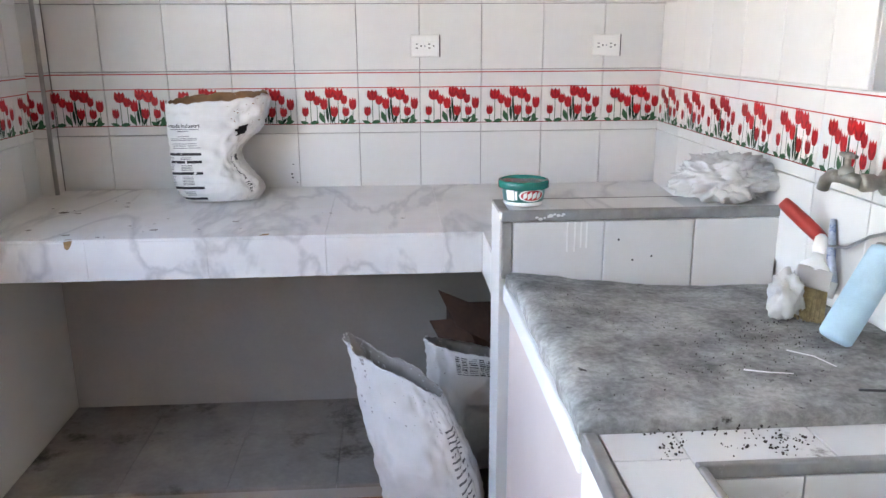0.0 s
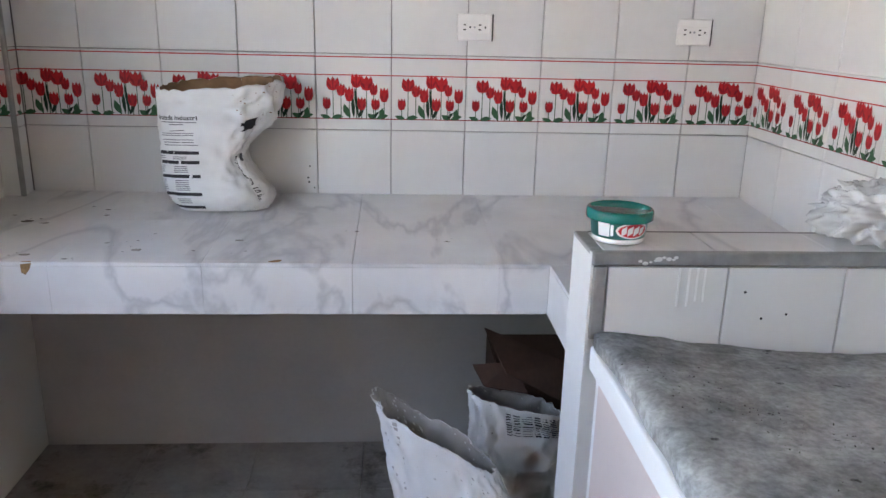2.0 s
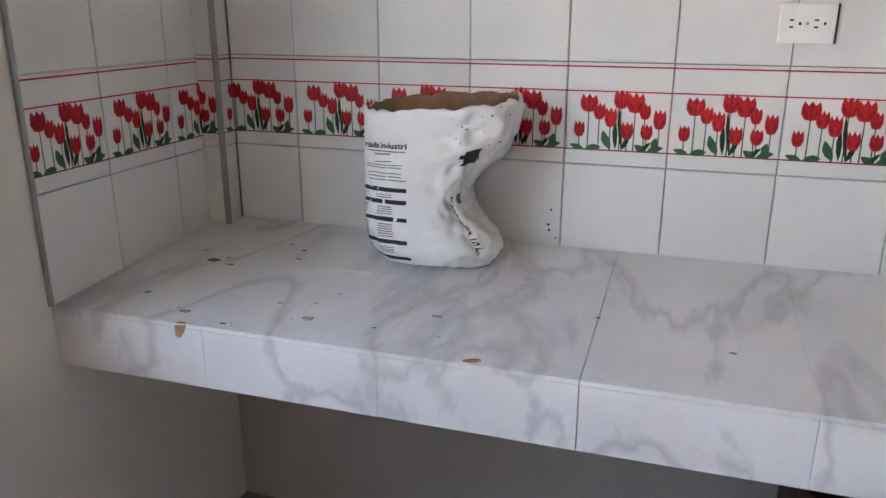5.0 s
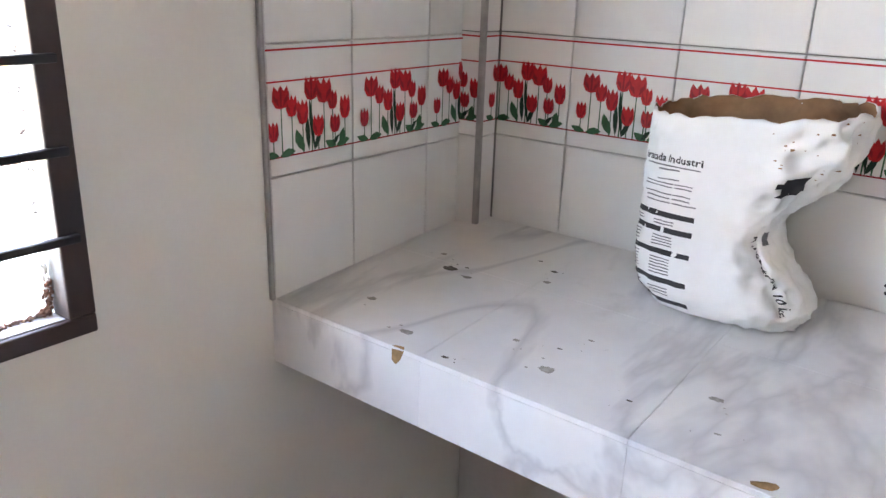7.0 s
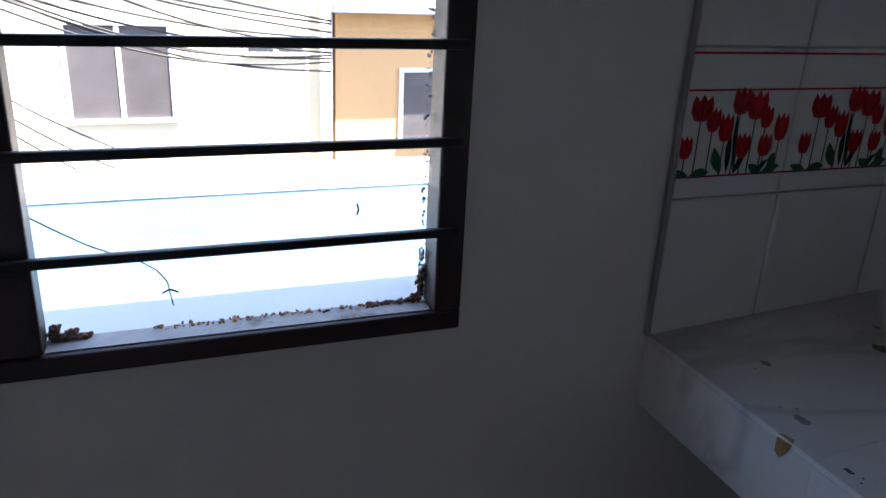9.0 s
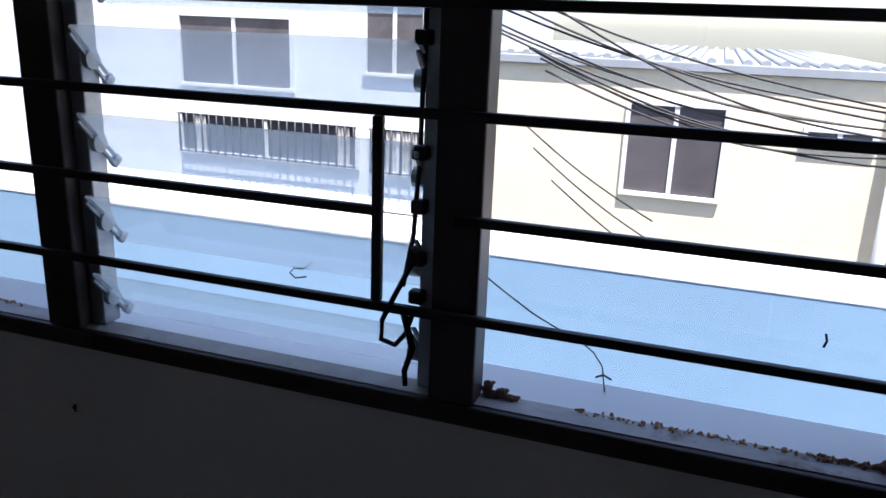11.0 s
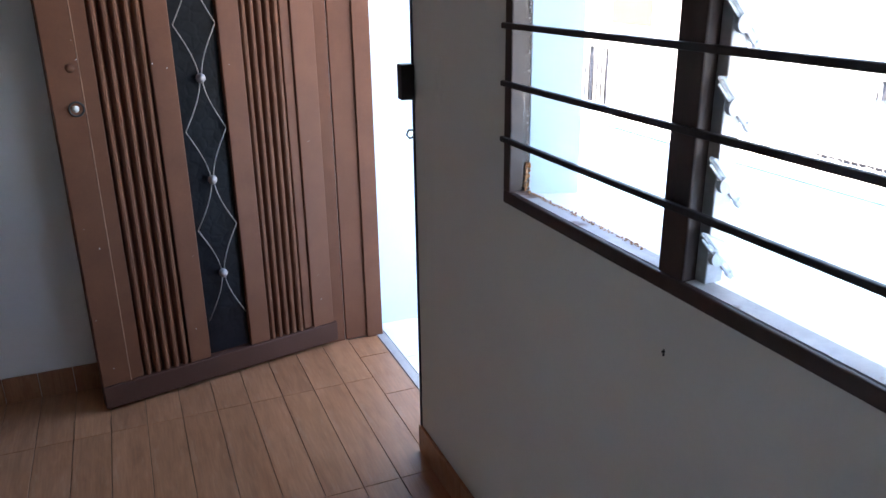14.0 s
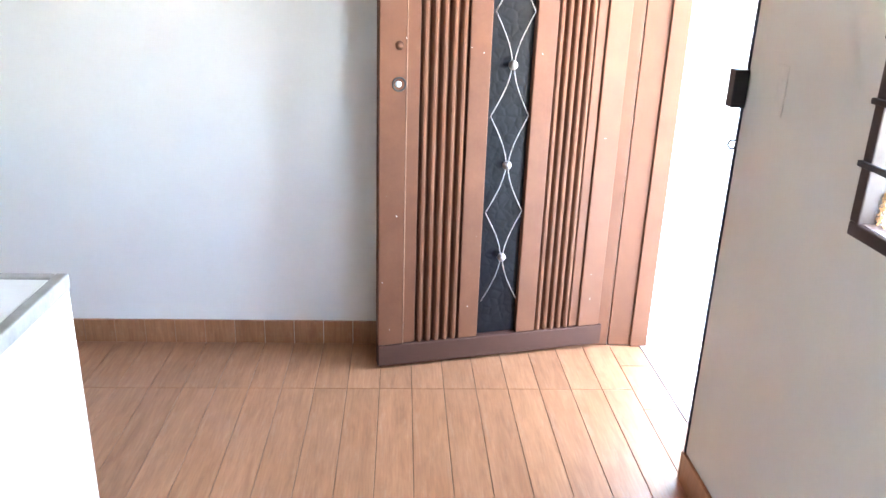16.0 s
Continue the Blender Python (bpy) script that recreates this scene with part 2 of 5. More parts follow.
def lathe(bm, profile, seg=32, m=None, mat=0):
    m = m or Matrix.Identity(4)
    rings = [[bm.verts.new(m @ Vector((r * math.cos(2 * math.pi * i / seg), r * math.sin(2 * math.pi * i / seg), z))) for i in range(seg)] for r, z in profile]
    for a, b in zip(rings, rings[1:]):
        for i in range(seg):
            f = bm.faces.new((a[i], a[(i + 1) % seg], b[(i + 1) % seg], b[i]))
            f.smooth, f.material_index = True, mat
    if profile[0][0] > 1e-5:
        bm.faces.new(rings[0][::-1]).material_index = mat
    if profile[-1][0] > 1e-5:
        bm.faces.new(rings[-1]).material_index = mat


def sweep(bm, points, r, seg=8, mat=0):
    """A round rod along a line of points."""
    pts = [Vector(p) for p in points]
    rings = []
    for i, p in enumerate(pts):
        d = (pts[min(i + 1, len(pts) - 1)] - pts[max(i - 1, 0)]).normalized()
        side = d.cross(Vector((0.31, 0.2, 0.93))).normalized()
        up = side.cross(d)
        rr = r(i / (len(pts) - 1)) if callable(r) else r
        rings.append([bm.verts.new(p + rr * (side * math.cos(2 * math.pi * k / seg) + up * math.sin(2 * math.pi * k / seg))) for k in range(seg)])
    for a, b in zip(rings, rings[1:]):
        for k in range(seg):
            f = bm.faces.new((a[k], a[(k + 1) % seg], b[(k + 1) % seg], b[k]))
            f.smooth, f.material_index = True, mat
    bm.faces.new(rings[0][::-1]).material_index = mat
    bm.faces.new(rings[-1]).material_index = mat


def mesh_of(name, bm, mats, recalc=True):
    if recalc:
        bmesh.ops.recalc_face_normals(bm, faces=bm.faces)
    me = bpy.data.meshes.new(name)
    bm.to_mesh(me)
    bm.free()
    for m in (mats if isinstance(mats, (list, tuple)) else [mats]):
        me.materials.append(m)
    return me


def thing(name, bm, mats, label="", category="", group="", kind="", at=None):
    ob = new(name, mesh_of(name, bm, mats))
    if at is not None:
        ob.matrix_world = at
    return tagged(ob, label, category, group, kind)


def group_thing(name, at, label, category, group="", kind=""):
    ob = new(name)
    ob.empty_display_size = 0.05
    ob.matrix_world = at
    return tagged(ob, label, category, group, kind)


def part(name, bm, mats, parent, label="", kind="", at=None):
    """One mesh under a thing or part; its mesh is in the parent's own axes."""
    ob = new(name, mesh_of(name, bm, mats))
    ob.parent = parent
    if at is not None:
        ob.matrix_basis = at
    return tagged(ob, label, kind=kind)


def shared(name, me, parent, at):
    ob = new(name, me)
    ob.parent = parent
    ob.matrix_basis = at
    return ob


def boxes(*specs):
    bm = bmesh.new()
    for s in specs:
        box(bm, s[0], s[1], bevel=s[2] if len(s) > 2 else 0)
    return bm


# ---- the plan ----
XE, YB, YS, ZTOP = 2.012, 2.80, -0.995, 2.50    # east kitchen wall, back wall, south wall, ceiling
FZ = -0.030                                     # floor level
ZC = 0.856                                      # counter top
T = 0.135                                       # window wall thickness
WY0, WY1, WZ0, WZ1 = 0.374, 1.964, 0.902, 2.02  # window hole
DY0, DY1, DZ = -1.030, -0.15, 2.06             # doorway
XFAR = 5.2
EY0, EY1, EZ0, EZ1 = 0.95, 1.655, 1.262, 2.0    # window in the east wall

skylight("window_daylight", (-0.24, (WY0 + WY1) / 2, 1.48), (1.0, (WY0 + WY1) / 2, 1.2), 1.5, 1.05, 0.05)
skylight("door_daylight", (-0.62, (DY0 + DY1) / 2, 1.10), (1.0, (DY0 + DY1) / 2, 0.8), 0.85, 1.9, 0.04)


def wall_with_holes(name, axis, at, thick, u0, u1, z0, z1, holes, mats, label):
    """A wall in the plane axis = at, reaching 'thick' outward, pierced by (u0, u1, z0, z1) holes."""
    bm = bmesh.new()
    us = sorted({u0, u1, *[h[0] for h in holes], *[h[1] for h in holes]})
    zs = sorted({z0, z1, *[h[2] for h in holes], *[h[3] for h in holes]})
    solid = {(i, j) for i in range(len(us) - 1) for j in range(len(zs) - 1)
             if not any(h[0] <= (us[i] + us[i + 1]) / 2 <= h[1] and h[2] <= (zs[j] + zs[j + 1]) / 2 <= h[3] for h in holes)}
    cache = {}

    def v(u, d, z):
        k = (u, d, z)
        if k not in cache:
            cache[k] = bm.verts.new((d, u, z) if axis == "x" else (u, d, z))
        return cache[k]
    a, b = at, at + thick
    for i, j in solid:
        p, q, r, s = us[i], us[i + 1], zs[j], zs[j + 1]
        bm.faces.new((v(p, a, r), v(q, a, r), v(q, a, s), v(p, a, s)))
        bm.faces.new((v(p, b, r), v(p, b, s), v(q, b, s), v(q, b, r)))
        if (i - 1, j) not in solid:
            bm.faces.new((v(p, a, r), v(p, a, s), v(p, b, s), v(p, b, r)))
        if (i + 1, j) not in solid:
            bm.faces.new((v(q, a, r), v(q, b, r), v(q, b, s), v(q, a, s)))
        if (i, j - 1) not in solid:
            bm.faces.new((v(p, a, r), v(p, b, r), v(q, b, r), v(q, a, r)))
        if (i, j + 1) not in solid:
            bm.faces.new((v(p, a, s), v(q, a, s), v(q, b, s), v(p, b, s)))
    return thing(name, bm, mats, label, "wall", kind="structure")


wall_west = wall_with_holes("wall_west", "x", 0.0, -T, YS - 0.15, YB + 0.15, -0.14, ZTOP, [(WY0, WY1, WZ0, WZ1), (DY0, DY1, -0.14, DZ)], M_PAINT, "cream painted wall with barred window and doorway")
wall_north = thing("wall_north", boxes(((0.0, YB + 0.0065, -0.14), (XE + 0.15, YB + 0.15, ZTOP))), M_GROUT, "kitchen back wall with grey grout behind tiles", "wall", kind="structure")
wall_east = wall_with_holes("wall_east", "x", XE + 0.006, 0.14, 0.45, YB + 0.006, -0.14, ZTOP, [(EY0, EY1, EZ0, EZ1)], M_WHITE, "white kitchen side wall with a small window")
wall_south = thing("wall_south", boxes(((0.0, YS - 0.15, -0.14), (XFAR + 0.15, YS, ZTOP))), M_WHITE, "plain white painted wall behind the door", "wall", kind="structure")
# two added walls out of view, dark to hold down bounced light
wall_far = thing("wall_far_east", boxes(((XFAR, YS, -0.14), (XFAR + 0.15, 0.45, ZTOP))), M_UNDER, "plain darkened end wall, out of view", "wall", kind="structure")
wall_return = thing("wall_return", boxes(((XE + 0.146, 0.45, -0.14), (XFAR + 0.15, 0.60, ZTOP))), M_UNDER, "plain darkened partition wall, out of view", "wall", kind="structure")
ceiling = thing("ceiling", boxes(((-0.3, YS - 0.15, ZTOP), (XFAR + 0.15, YB + 0.15, ZTOP + 0.12))), M_CEIL, "plain dark ceiling, out of view", "ceiling", kind="structure")
floor = thing("floor", boxes(((-T, YS, -0.14), (XFAR, YB, FZ - 0.004))), M_FLOORJOINT, "orange-brown wood-look plank tile floor", "floor", kind="structure")

# ---- window in the west wall ----
M_SILL = surface("worn_grey_sill_paint", (0.42, 0.38, 0.36), 0.6, var=0.2, scale=15, grain=70, spots=((0.13, 0.06, 0.035), 0.38, 9))
M_RUST = surface("rusty_flaking_putty", (0.60, 0.30, 0.13), 0.95, var=0.5, scale=40, grain=160, bump=0.6, dist=0.004)
M_CLIP = surface("grey_louvre_clip", (0.42, 0.43, 0.44), 0.4, metal=0.7, var=0.15, scale=30)

window_1 = group_thing("window_1", Matrix.Identity(4), "dark brown window with glass louvres and iron bars", "window", kind="structure")
FX0, FX1 = -0.040, 0.004                        # frame depth
bm = boxes(((FX0, WY0, WZ0), (FX1, WY1, WZ0 + 0.026), 0.003), ((FX0, WY0, WZ1 - 0.03), (FX1, WY1, WZ1), 0.003),
           ((FX0, WY0, WZ0 + 0.026), (FX1, WY0 + 0.028, WZ1 - 0.03), 0.003), ((FX0, WY1 - 0.036, WZ0 + 0.026), (FX1, WY1, WZ1 - 0.03), 0.003))
part("window_frame", bm, M_FRAME, window_1)
MUL = ((0.880, 0.935), (1.436, 1.490))
for a, b in MUL:
    part("mullion", boxes(((FX0, a, WZ0 + 0.0265), (FX1 - 0.002, b, WZ1 - 0.0305), 0.003)), M_FRAME, window_1)
bm = boxes(((-T + 0.001, WY0 + 0.001, WZ0 + 0.0005), (FX0 - 0.001, WY1 - 0.001, WZ0 + 0.020), 0.003))
part("window_sill", bm, M_OUTWHITE, window_1, "white painted outer sill")
bm = bmesh.new()
_p = [(FX0 - 0.001, WY0 + 0.002), (FX0 - 0.001, WY0 + 0.029), (-T + 0.001, WY0 + 0.066), (-T + 0.001, WY0 + 0.002)]
_lo, _hi = [[bm.verts.new((x, y, z)) for x, y in _p] for z in (WZ0 + 0.0205, WZ1 - 0.002)]
bm.faces.new(_lo[::-1])
bm.faces.new(_hi)
for i in range(4):
    bm.faces.new((_lo[i], _lo[(i + 1) % 4], _hi[(i + 1) % 4], _hi[i]))
part("reveal", bm, M_PALEBLUE, window_1, "splayed light blue reveal")
part("inner_sill", boxes(((FX0 + 0.002, WY0 + 0.029, WZ0 + 0.0262), (FX1 - 0.008, MUL[0][0] - 0.0005, WZ0 + 0.0275))), M_SILL, window_1, "worn grey ledge with rust stains")
part("inner_sill", boxes(((FX0 + 0.002, MUL[0][1] + 0.0005, WZ0 + 0.0262), (FX1 - 0.008, MUL[1][0] - 0.0005, WZ0 + 0.0275))), M_SILL, window_1, "worn grey ledge with rust stains")
part("inner_sill", boxes(((FX0 + 0.002, MUL[1][1] + 0.0005, WZ0 + 0.0262), (FX1 - 0.008, WY1 - 0.0375, WZ0 + 0.0275))), M_SILL, window_1, "worn grey ledge with rust stains")
for a, b in ((WY0 + 0.029, MUL[0][0]), (MUL[1][1], WY1 - 0.037)):
    p = part("pane", boxes(((-0.028, a, WZ0 + 0.028), (-0.024, b, WZ1 - 0.031))), M_PANE, window_1)
    p.visible_shadow = False
BZ = (1.036, 1.146, 1.255, 1.364, 1.473, 1.582, 1.691, 1.800, 1.909)
for i, z in enumerate(BZ):
    bm = bmesh.new()
    end = 1.375 if i == 1 else WY1 - 0.012
    box(bm, (0.0045, WY0 + 0.002, z - 0.0055), (0.0145, end, z + 0.0055), bevel=0.002)
    part("bar", bm, M_BAR, window_1)
    if i == 1:
        bm = bmesh.new()
        box(bm, (0.0045, 1.462, z - 0.0055), (0.0145, WY1 - 0.012, z + 0.0055), bevel=0.002)
        part("bar", bm, M_BAR, window_1)
bm = bmesh.new()
box(bm, (0.0046, 1.368, BZ[0] + 0.006), (0.0144, 1.380, BZ[2] - 0.006), bevel=0.002)
part("upright_bar", bm, M_BAR, window_1)
# jalousie: side channels, clips, tilted blades
LY0, LY1 = MUL[0][1], MUL[1][0]
for y in (LY0 + 0.011, LY1 - 0.011):
    part("louvre_channel", boxes(((-0.050, y - 0.011, WZ0 + 0.028), (-0.020, y + 0.011, WZ1 - 0.031), 0.002)), M_CLIP, window_1)
for k in range(10):
    z = WZ0 + 0.070 + 0.105 * k
    tilt = pose(-0.036, 0, z, 0, -48, 0)
    bl = part("louvre_blade", boxes(((-0.052, LY0 + 0.026, -0.0025), (0.052, LY1 - 0.026, 0.0025), 0.001)), M_GLASS, window_1, at=tilt)
    bl.visible_shadow = False
    for y in (LY0 + 0.024, LY1 - 0.024):
        bm = bmesh.new()
        box(bm, (-0.040, y - 0.003, -0.007), (0.044, y + 0.003, -0.003), bevel=0.001)
        box(bm, (-0.040, y - 0.003, 0.003), (0.044, y + 0.003, 0.006), bevel=0.001)
        box(bm, (-0.046, y - 0.004, -0.008), (-0.034, y + 0.004, 0.008), bevel=0.001)
        tube(bm, (0.0, y - 0.012, -0.004), (0.0, y + 0.006, -0.004), 0.012, seg=14)
        part("louvre_clip", bm, M_CLIP, window_1, at=tilt)
bm = bmesh.new()
yl = LY1 - 0.022
sweep(bm, [(-0.022, yl, 1.98), (-0.020, yl + 0.002, 1.5), (-0.018, yl - 0.003, 1.20), (-0.008, yl - 0.004, 1.12), (0.0, yl - 0.012, 1.06)], 0.0028, 8)
for z in (1.33, 1.21, 1.15, 1.09, 1.045):
    box(bm, (-0.022, yl - 0.009, z - 0.008), (-0.006, yl + 0.009, z + 0.008), bevel=0.003)
part("louvre_link", bm, M_BAR, window_1, "black linked operating rod")
bm = bmesh.new()
sweep(bm, [(-0.004, yl - 0.004, 1.085), (0.010, yl - 0.016, 1.055), (0.016, yl - 0.030, 1.022), (0.014, yl - 0.032, 0.998), (0.006, yl - 0.018, 0.990), (0.004, yl - 0.006, 1.005), (0.0, yl + 0.002, 1.035)], 0.0032, 8)
sweep(bm, [(0.002, yl - 0.010, 1.03), (0.008, yl + 0.004, 0.99), (0.010, yl - 0.004, 0.962), (0.012, yl - 0.002, 0.945)], lambda u: 0.0045 - 0.0015 * u, 8)
part("louvre_lever", bm, M_BAR, window_1, "black curved crank lever")


def crumbs(name, spots, material, label, category, seed, spread=0.02, n=26, size=0.006):
    """A ragged line of small flakes."""
    rnd = random.Random(seed)
    bm = bmesh.new()
    for (a, b) in spots:
        for _ in range(n):
            u = rnd.random()
            p = Vector(a).lerp(Vector(b), u) + Vector((rnd.uniform(-spread, spread) * 0.5, rnd.uniform(-spread, spread) * 0.5, 0))
            s = size * rnd.uniform(0.4, 1.3)
            got = bmesh.ops.create_icosphere(bm, subdivisions=1, radius=s)
            bmesh.ops.transform(bm, matrix=Matrix.Translation(p + Vector((0, 0, s * 0.25))) @ Euler((rnd.random() * 3, rnd.random() * 3, rnd.random() * 3)).to_matrix().to_4x4() @ Matrix.Diagonal((1, rnd.uniform(0.4, 1), rnd.uniform(0.3, 0.7), 1)), verts=got["verts"])
    return thing(name, bm, material, label, category, kind="stuff")


crumbs("rust_flakes", [((-0.034, WY0 + 0.035, WZ0 + 0.028), (-0.034, 0.80, WZ0 + 0.028)), 
                       ((-0.034, 1.60, WZ0 + 0.028), (-0.034, 1.92, WZ0 + 0.028)), ((-0.034, WY0 + 0.030, WZ0 + 0.028), (-0.034, WY0 + 0.033, WZ0 + 0.085))],
       M_RUST, "orange-brown flakes of rust and putty", "rust flakes", 5, 0.011, 150, 0.0026)
crumbs("paint_flakes", [((-0.036, WY1 - 0.040, WZ0 + 0.03), (-0.036, WY1 - 0.040, 1.45)), ((-0.036, WY1 - 0.041, WZ0 + 0.03), (-0.036, WY1 - 0.041, 1.0)), ((-0.036, WY0 + 0.031, WZ0 + 0.03), (-0.036, WY0 + 0.031, 1.3))],
       M_SILL, "ragged pale paint flakes along the pane edge", "paint flakes", 6, 0.006, 130, 0.0024)

crumbs("rust_lumps", [((-0.032, 1.496, WZ0 + 0.028), (-0.032, 1.535, WZ0 + 0.029)), ((-0.032, 1.495, WZ0 + 0.030), (-0.032, 1.500, WZ0 + 0.044)), ((-0.032, 1.505, WZ0 + 0.030), (-0.032, 1.518, WZ0 + 0.036)),
                      ((-0.032, 1.85, WZ0 + 0.028), (-0.032, 1.92, WZ0 + 0.029)), ((-0.032, 1.905, WZ0 + 0.029), (-0.032, 1.922, WZ0 + 0.036)), ((-0.033, 1.919, WZ0 + 0.034), (-0.033, 1.925, WZ0 + 0.075))],
       surface("dark_rust_lumps", (0.20, 0.075, 0.04), 0.95, var=0.5, scale=50, grain=160, bump=0.5), "dark brown rust lumps in the pane corners", "rust", 15, 0.010, 80, 0.0030)

# ---- doorway: metal frame, strike, open door ----
door_frame = group_thing("door_frame", Matrix.Identity(4), "red-brown painted metal door frame", "door frame", kind="structure")
part("jamb", boxes(((-T - 0.012, DY0 - 0.02, FZ), (0.006, YS + 0.008, DZ + 0.02), 0.004)), M_DOOR, door_frame)
part("door_stop", boxes(((-T - 0.010, YS + 0.0082, FZ), (-0.080, YS + 0.020, DZ - 0.031), 0.003)), M_DOOR, door_frame)
part("casing", boxes(((0.0085, YS + 0.0005, FZ), (0.094, YS + 0.006, DZ + 0.02), 0.002)), M_DOOR, door_frame)
part("head", boxes(((-T - 0.012, YS + 0.0085, DZ - 0.03), (0.008, DY1, DZ + 0.02), 0.004)), M_DOOR, door_frame)
M_BLUEBLACK = surface("worn_blue_black_frame_edge", (0.020, 0.024, 0.045), 0.5, var=0.4, scale=25, grain=120, spots=((0.35, 0.32, 0.28), 0.24, 30))
part("jamb", boxes(((-T - 0.004, DY1 - 0.006, FZ), (0.0045, DY1 + 0.004, DZ - 0.03), 0.002)), M_BLUEBLACK, door_frame, "worn dark edge strip of the frame")
bm = boxes(((0.0048, DY1 - 0.016, 1.045), (0.040, DY1 + 0.022, 1.135), 0.003))
part("strike_box", bm, M_BAR, door_frame, "black metal lock strike box")
bm = bmesh.new()
sweep(bm, [(0.004, DY1 + 0.004, 0.945), (0.016, DY1 + 0.002, 0.942), (0.024, DY1 + 0.002, 0.952), (0.018, DY1 + 0.002, 0.964), (0.004, DY1 + 0.004, 0.963)], 0.003, 8)
part("hook", bm, M_BAR, door_frame)
thing("threshold", boxes(((-T - 0.02, YS + 0.009, -0.10), (-T + 0.015, DY1 - 0.006, FZ + 0.004), 0.003)), surface("dusty_cement_threshold", (0.40, 0.38, 0.36), 0.85, var=0.2), "grey dusty cement door threshold", "threshold", kind="structure")

door_1 = group_thing("door_1", pose(0.060, -0.996, FZ, 0, 0, 13.0), "open red-brown metal door with ribs and wrought glass panel", "door", kind="structure")
M_DGLASS = surface("dark_dimpled_glass", (0.009, 0.009, 0.011), 0.34, var=0.4, scale=20, grain=35, bump=0.0, spec=0.12)
_t = M_DGLASS.node_tree
_v = _t.nodes.new("ShaderNodeTexVoronoi")
_v.inputs["Scale"].default_value = 30
_v.feature = "DISTANCE_TO_EDGE"
_t.links.new(_t.nodes.new("ShaderNodeTexCoord").outputs["Object"], _v.inputs["Vector"])
_r = _t.nodes.new("ShaderNodeValToRGB")
_r.color_ramp.elements[1].position = 0.22
_t.links.new(_v.outputs["Distance"], _r.inputs["Fac"])
bumped(_t, _t.nodes["Principled BSDF"], _r.outputs["Color"], 0.16, 0.003)
M_WROUGHT = surface("tarnished_silver_iron", (0.36, 0.31, 0.29), 0.42, metal=0.6, var=0.25, scale=30)
LW, LH, D2 = 0.862, 2.03, 0.020                 # leaf size, half thickness
ZR = 0.094                                      # bottom rail top
# leaf face lies at local y = +D2, seen from the kitchen
part("back_sheet", boxes(((0.0, -D2, 0.014), (LW, -D2 + 0.012, LH), 0.002)), M_DOOR, door_1)
part("bottom_rail", boxes(((-0.014, -D2 + 0.0125, 0.014), (LW, D2 + 0.005, ZR), 0.004)), M_DOORDARK, door_1, "dark brown bottom rail")
part("top_rail", boxes(((0.0, -D2 + 0.0125, LH - 0.10), (LW, D2 + 0.002, LH), 0.004)), M_DOOR, door_1)
for a, b, h in ((0.772, LW, 0.0), (0.727, 0.7715, -0.006), (0.492, 0.566, 0.0), (0.265, 0.340, 0.0), (0.088, 0.122, -0.006), (0.0, 0.086, 0.002)):
    part("stile", boxes(((a, -D2 + 0.0125, ZR + 0.0005), (b, D2 + h, LH - 0.1005), 0.0035)), M_DOOR, door_1)
for a, b in ((0.567, 0.7265), (0.1225, 0.2645)):
    part("recess", boxes(((a, -D2 + 0.0125, ZR + 0.0005), (b, -0.006, LH - 0.1005))), M_DOOR, door_1)
    n = 5
    for i in range(n):
        c = a + (b - a) * (i + 0.5) / n
        bm = bmesh.new()
        w = 0.0118
        vs = [[bm.verts.new((c + dx, y, z)) for dx, y in ((-w, -0.0055), (-w * 0.75, D2 - 0.006), (-w * 0.3, D2 - 0.001), (w * 0.3, D2 - 0.001), (w * 0.75, D2 - 0.006), (w, -0.0055))] for z in (ZR + 0.001, LH - 0.101)]
        for k in range(5):
            bm.faces.new((vs[0][k], vs[0][k + 1], vs[1][k + 1], vs[1][k])).smooth = False
        bm.faces.new(vs[0])
        bm.faces.new(vs[1][::-1])
        part("rib", bm, M_DOOR, door_1)
part("glass_panel", boxes(((0.3405, -0.008, ZR + 0.003), (0.4915, -0.002, LH - 0.103))), M_DGLASS, door_1, "dark dimpled glass strip")
gc, gw = 0.414, 0.068
pitch = 0.337
for i in range(6):
    z0 = 0.232 + pitch * i                      # crossing at the side, balls half way up
    for sgn in (-1, 1):
        bm = bmesh.new()
        sweep(bm, [(gc + sgn * (0.004 + (gw - 0.004) * (1 - math.sin(math.pi * u)) ** 0.9), D2 - 0.006 + 0.004 * math.sin(math.pi * u), z0 + pitch * u) for u in [k / 14 for k in range(15)]], 0.0017, 6)
        if z0 + pitch < LH - 0.1:
            part("scroll_rod", bm, M_WROUGHT, door_1)
        else:
            bm.free()
    if z0 + pitch / 2 < LH - 0.15:
        bm = bmesh.new()
        bmesh.ops.create_uvsphere(bm, u_segments=16, v_segments=10, radius=0.0155)
        bmesh.ops.translate(bm, verts=bm.verts, vec=(gc, D2 - 0.002, z0 + pitch / 2))
        for f in bm.faces:
            f.smooth = True
        part("ball", bm, M_WROUGHT, door_1, "silver metal ball ornament")
bm = bmesh.new()
ring = pose(0.797, D2 + 0.0005, 1.015, -90, 0, 0)
lathe(bm, [(0.010, -0.012), (0.017, -0.001), (0.021, 0.003), (0.023, 0.001), (0.024, -0.001)], 20, ring, 0)
part("lock_hole", bm, M_BAR, door_1, "dented empty lock hole")
bm = bmesh.new()
lathe(bm, [(0.0001, 0.0035), (0.010, 0.003), (0.0105, -0.004)], 16, pose(0.800, D2 + 0.0005, 1.016, -90, 0, 0))
part("lock_core", bm, surface("pale_lock_core", (0.75, 0.74, 0.70), 0.4, var=0.1), door_1, "pale lock core in the hole")
bm = bmesh.new()
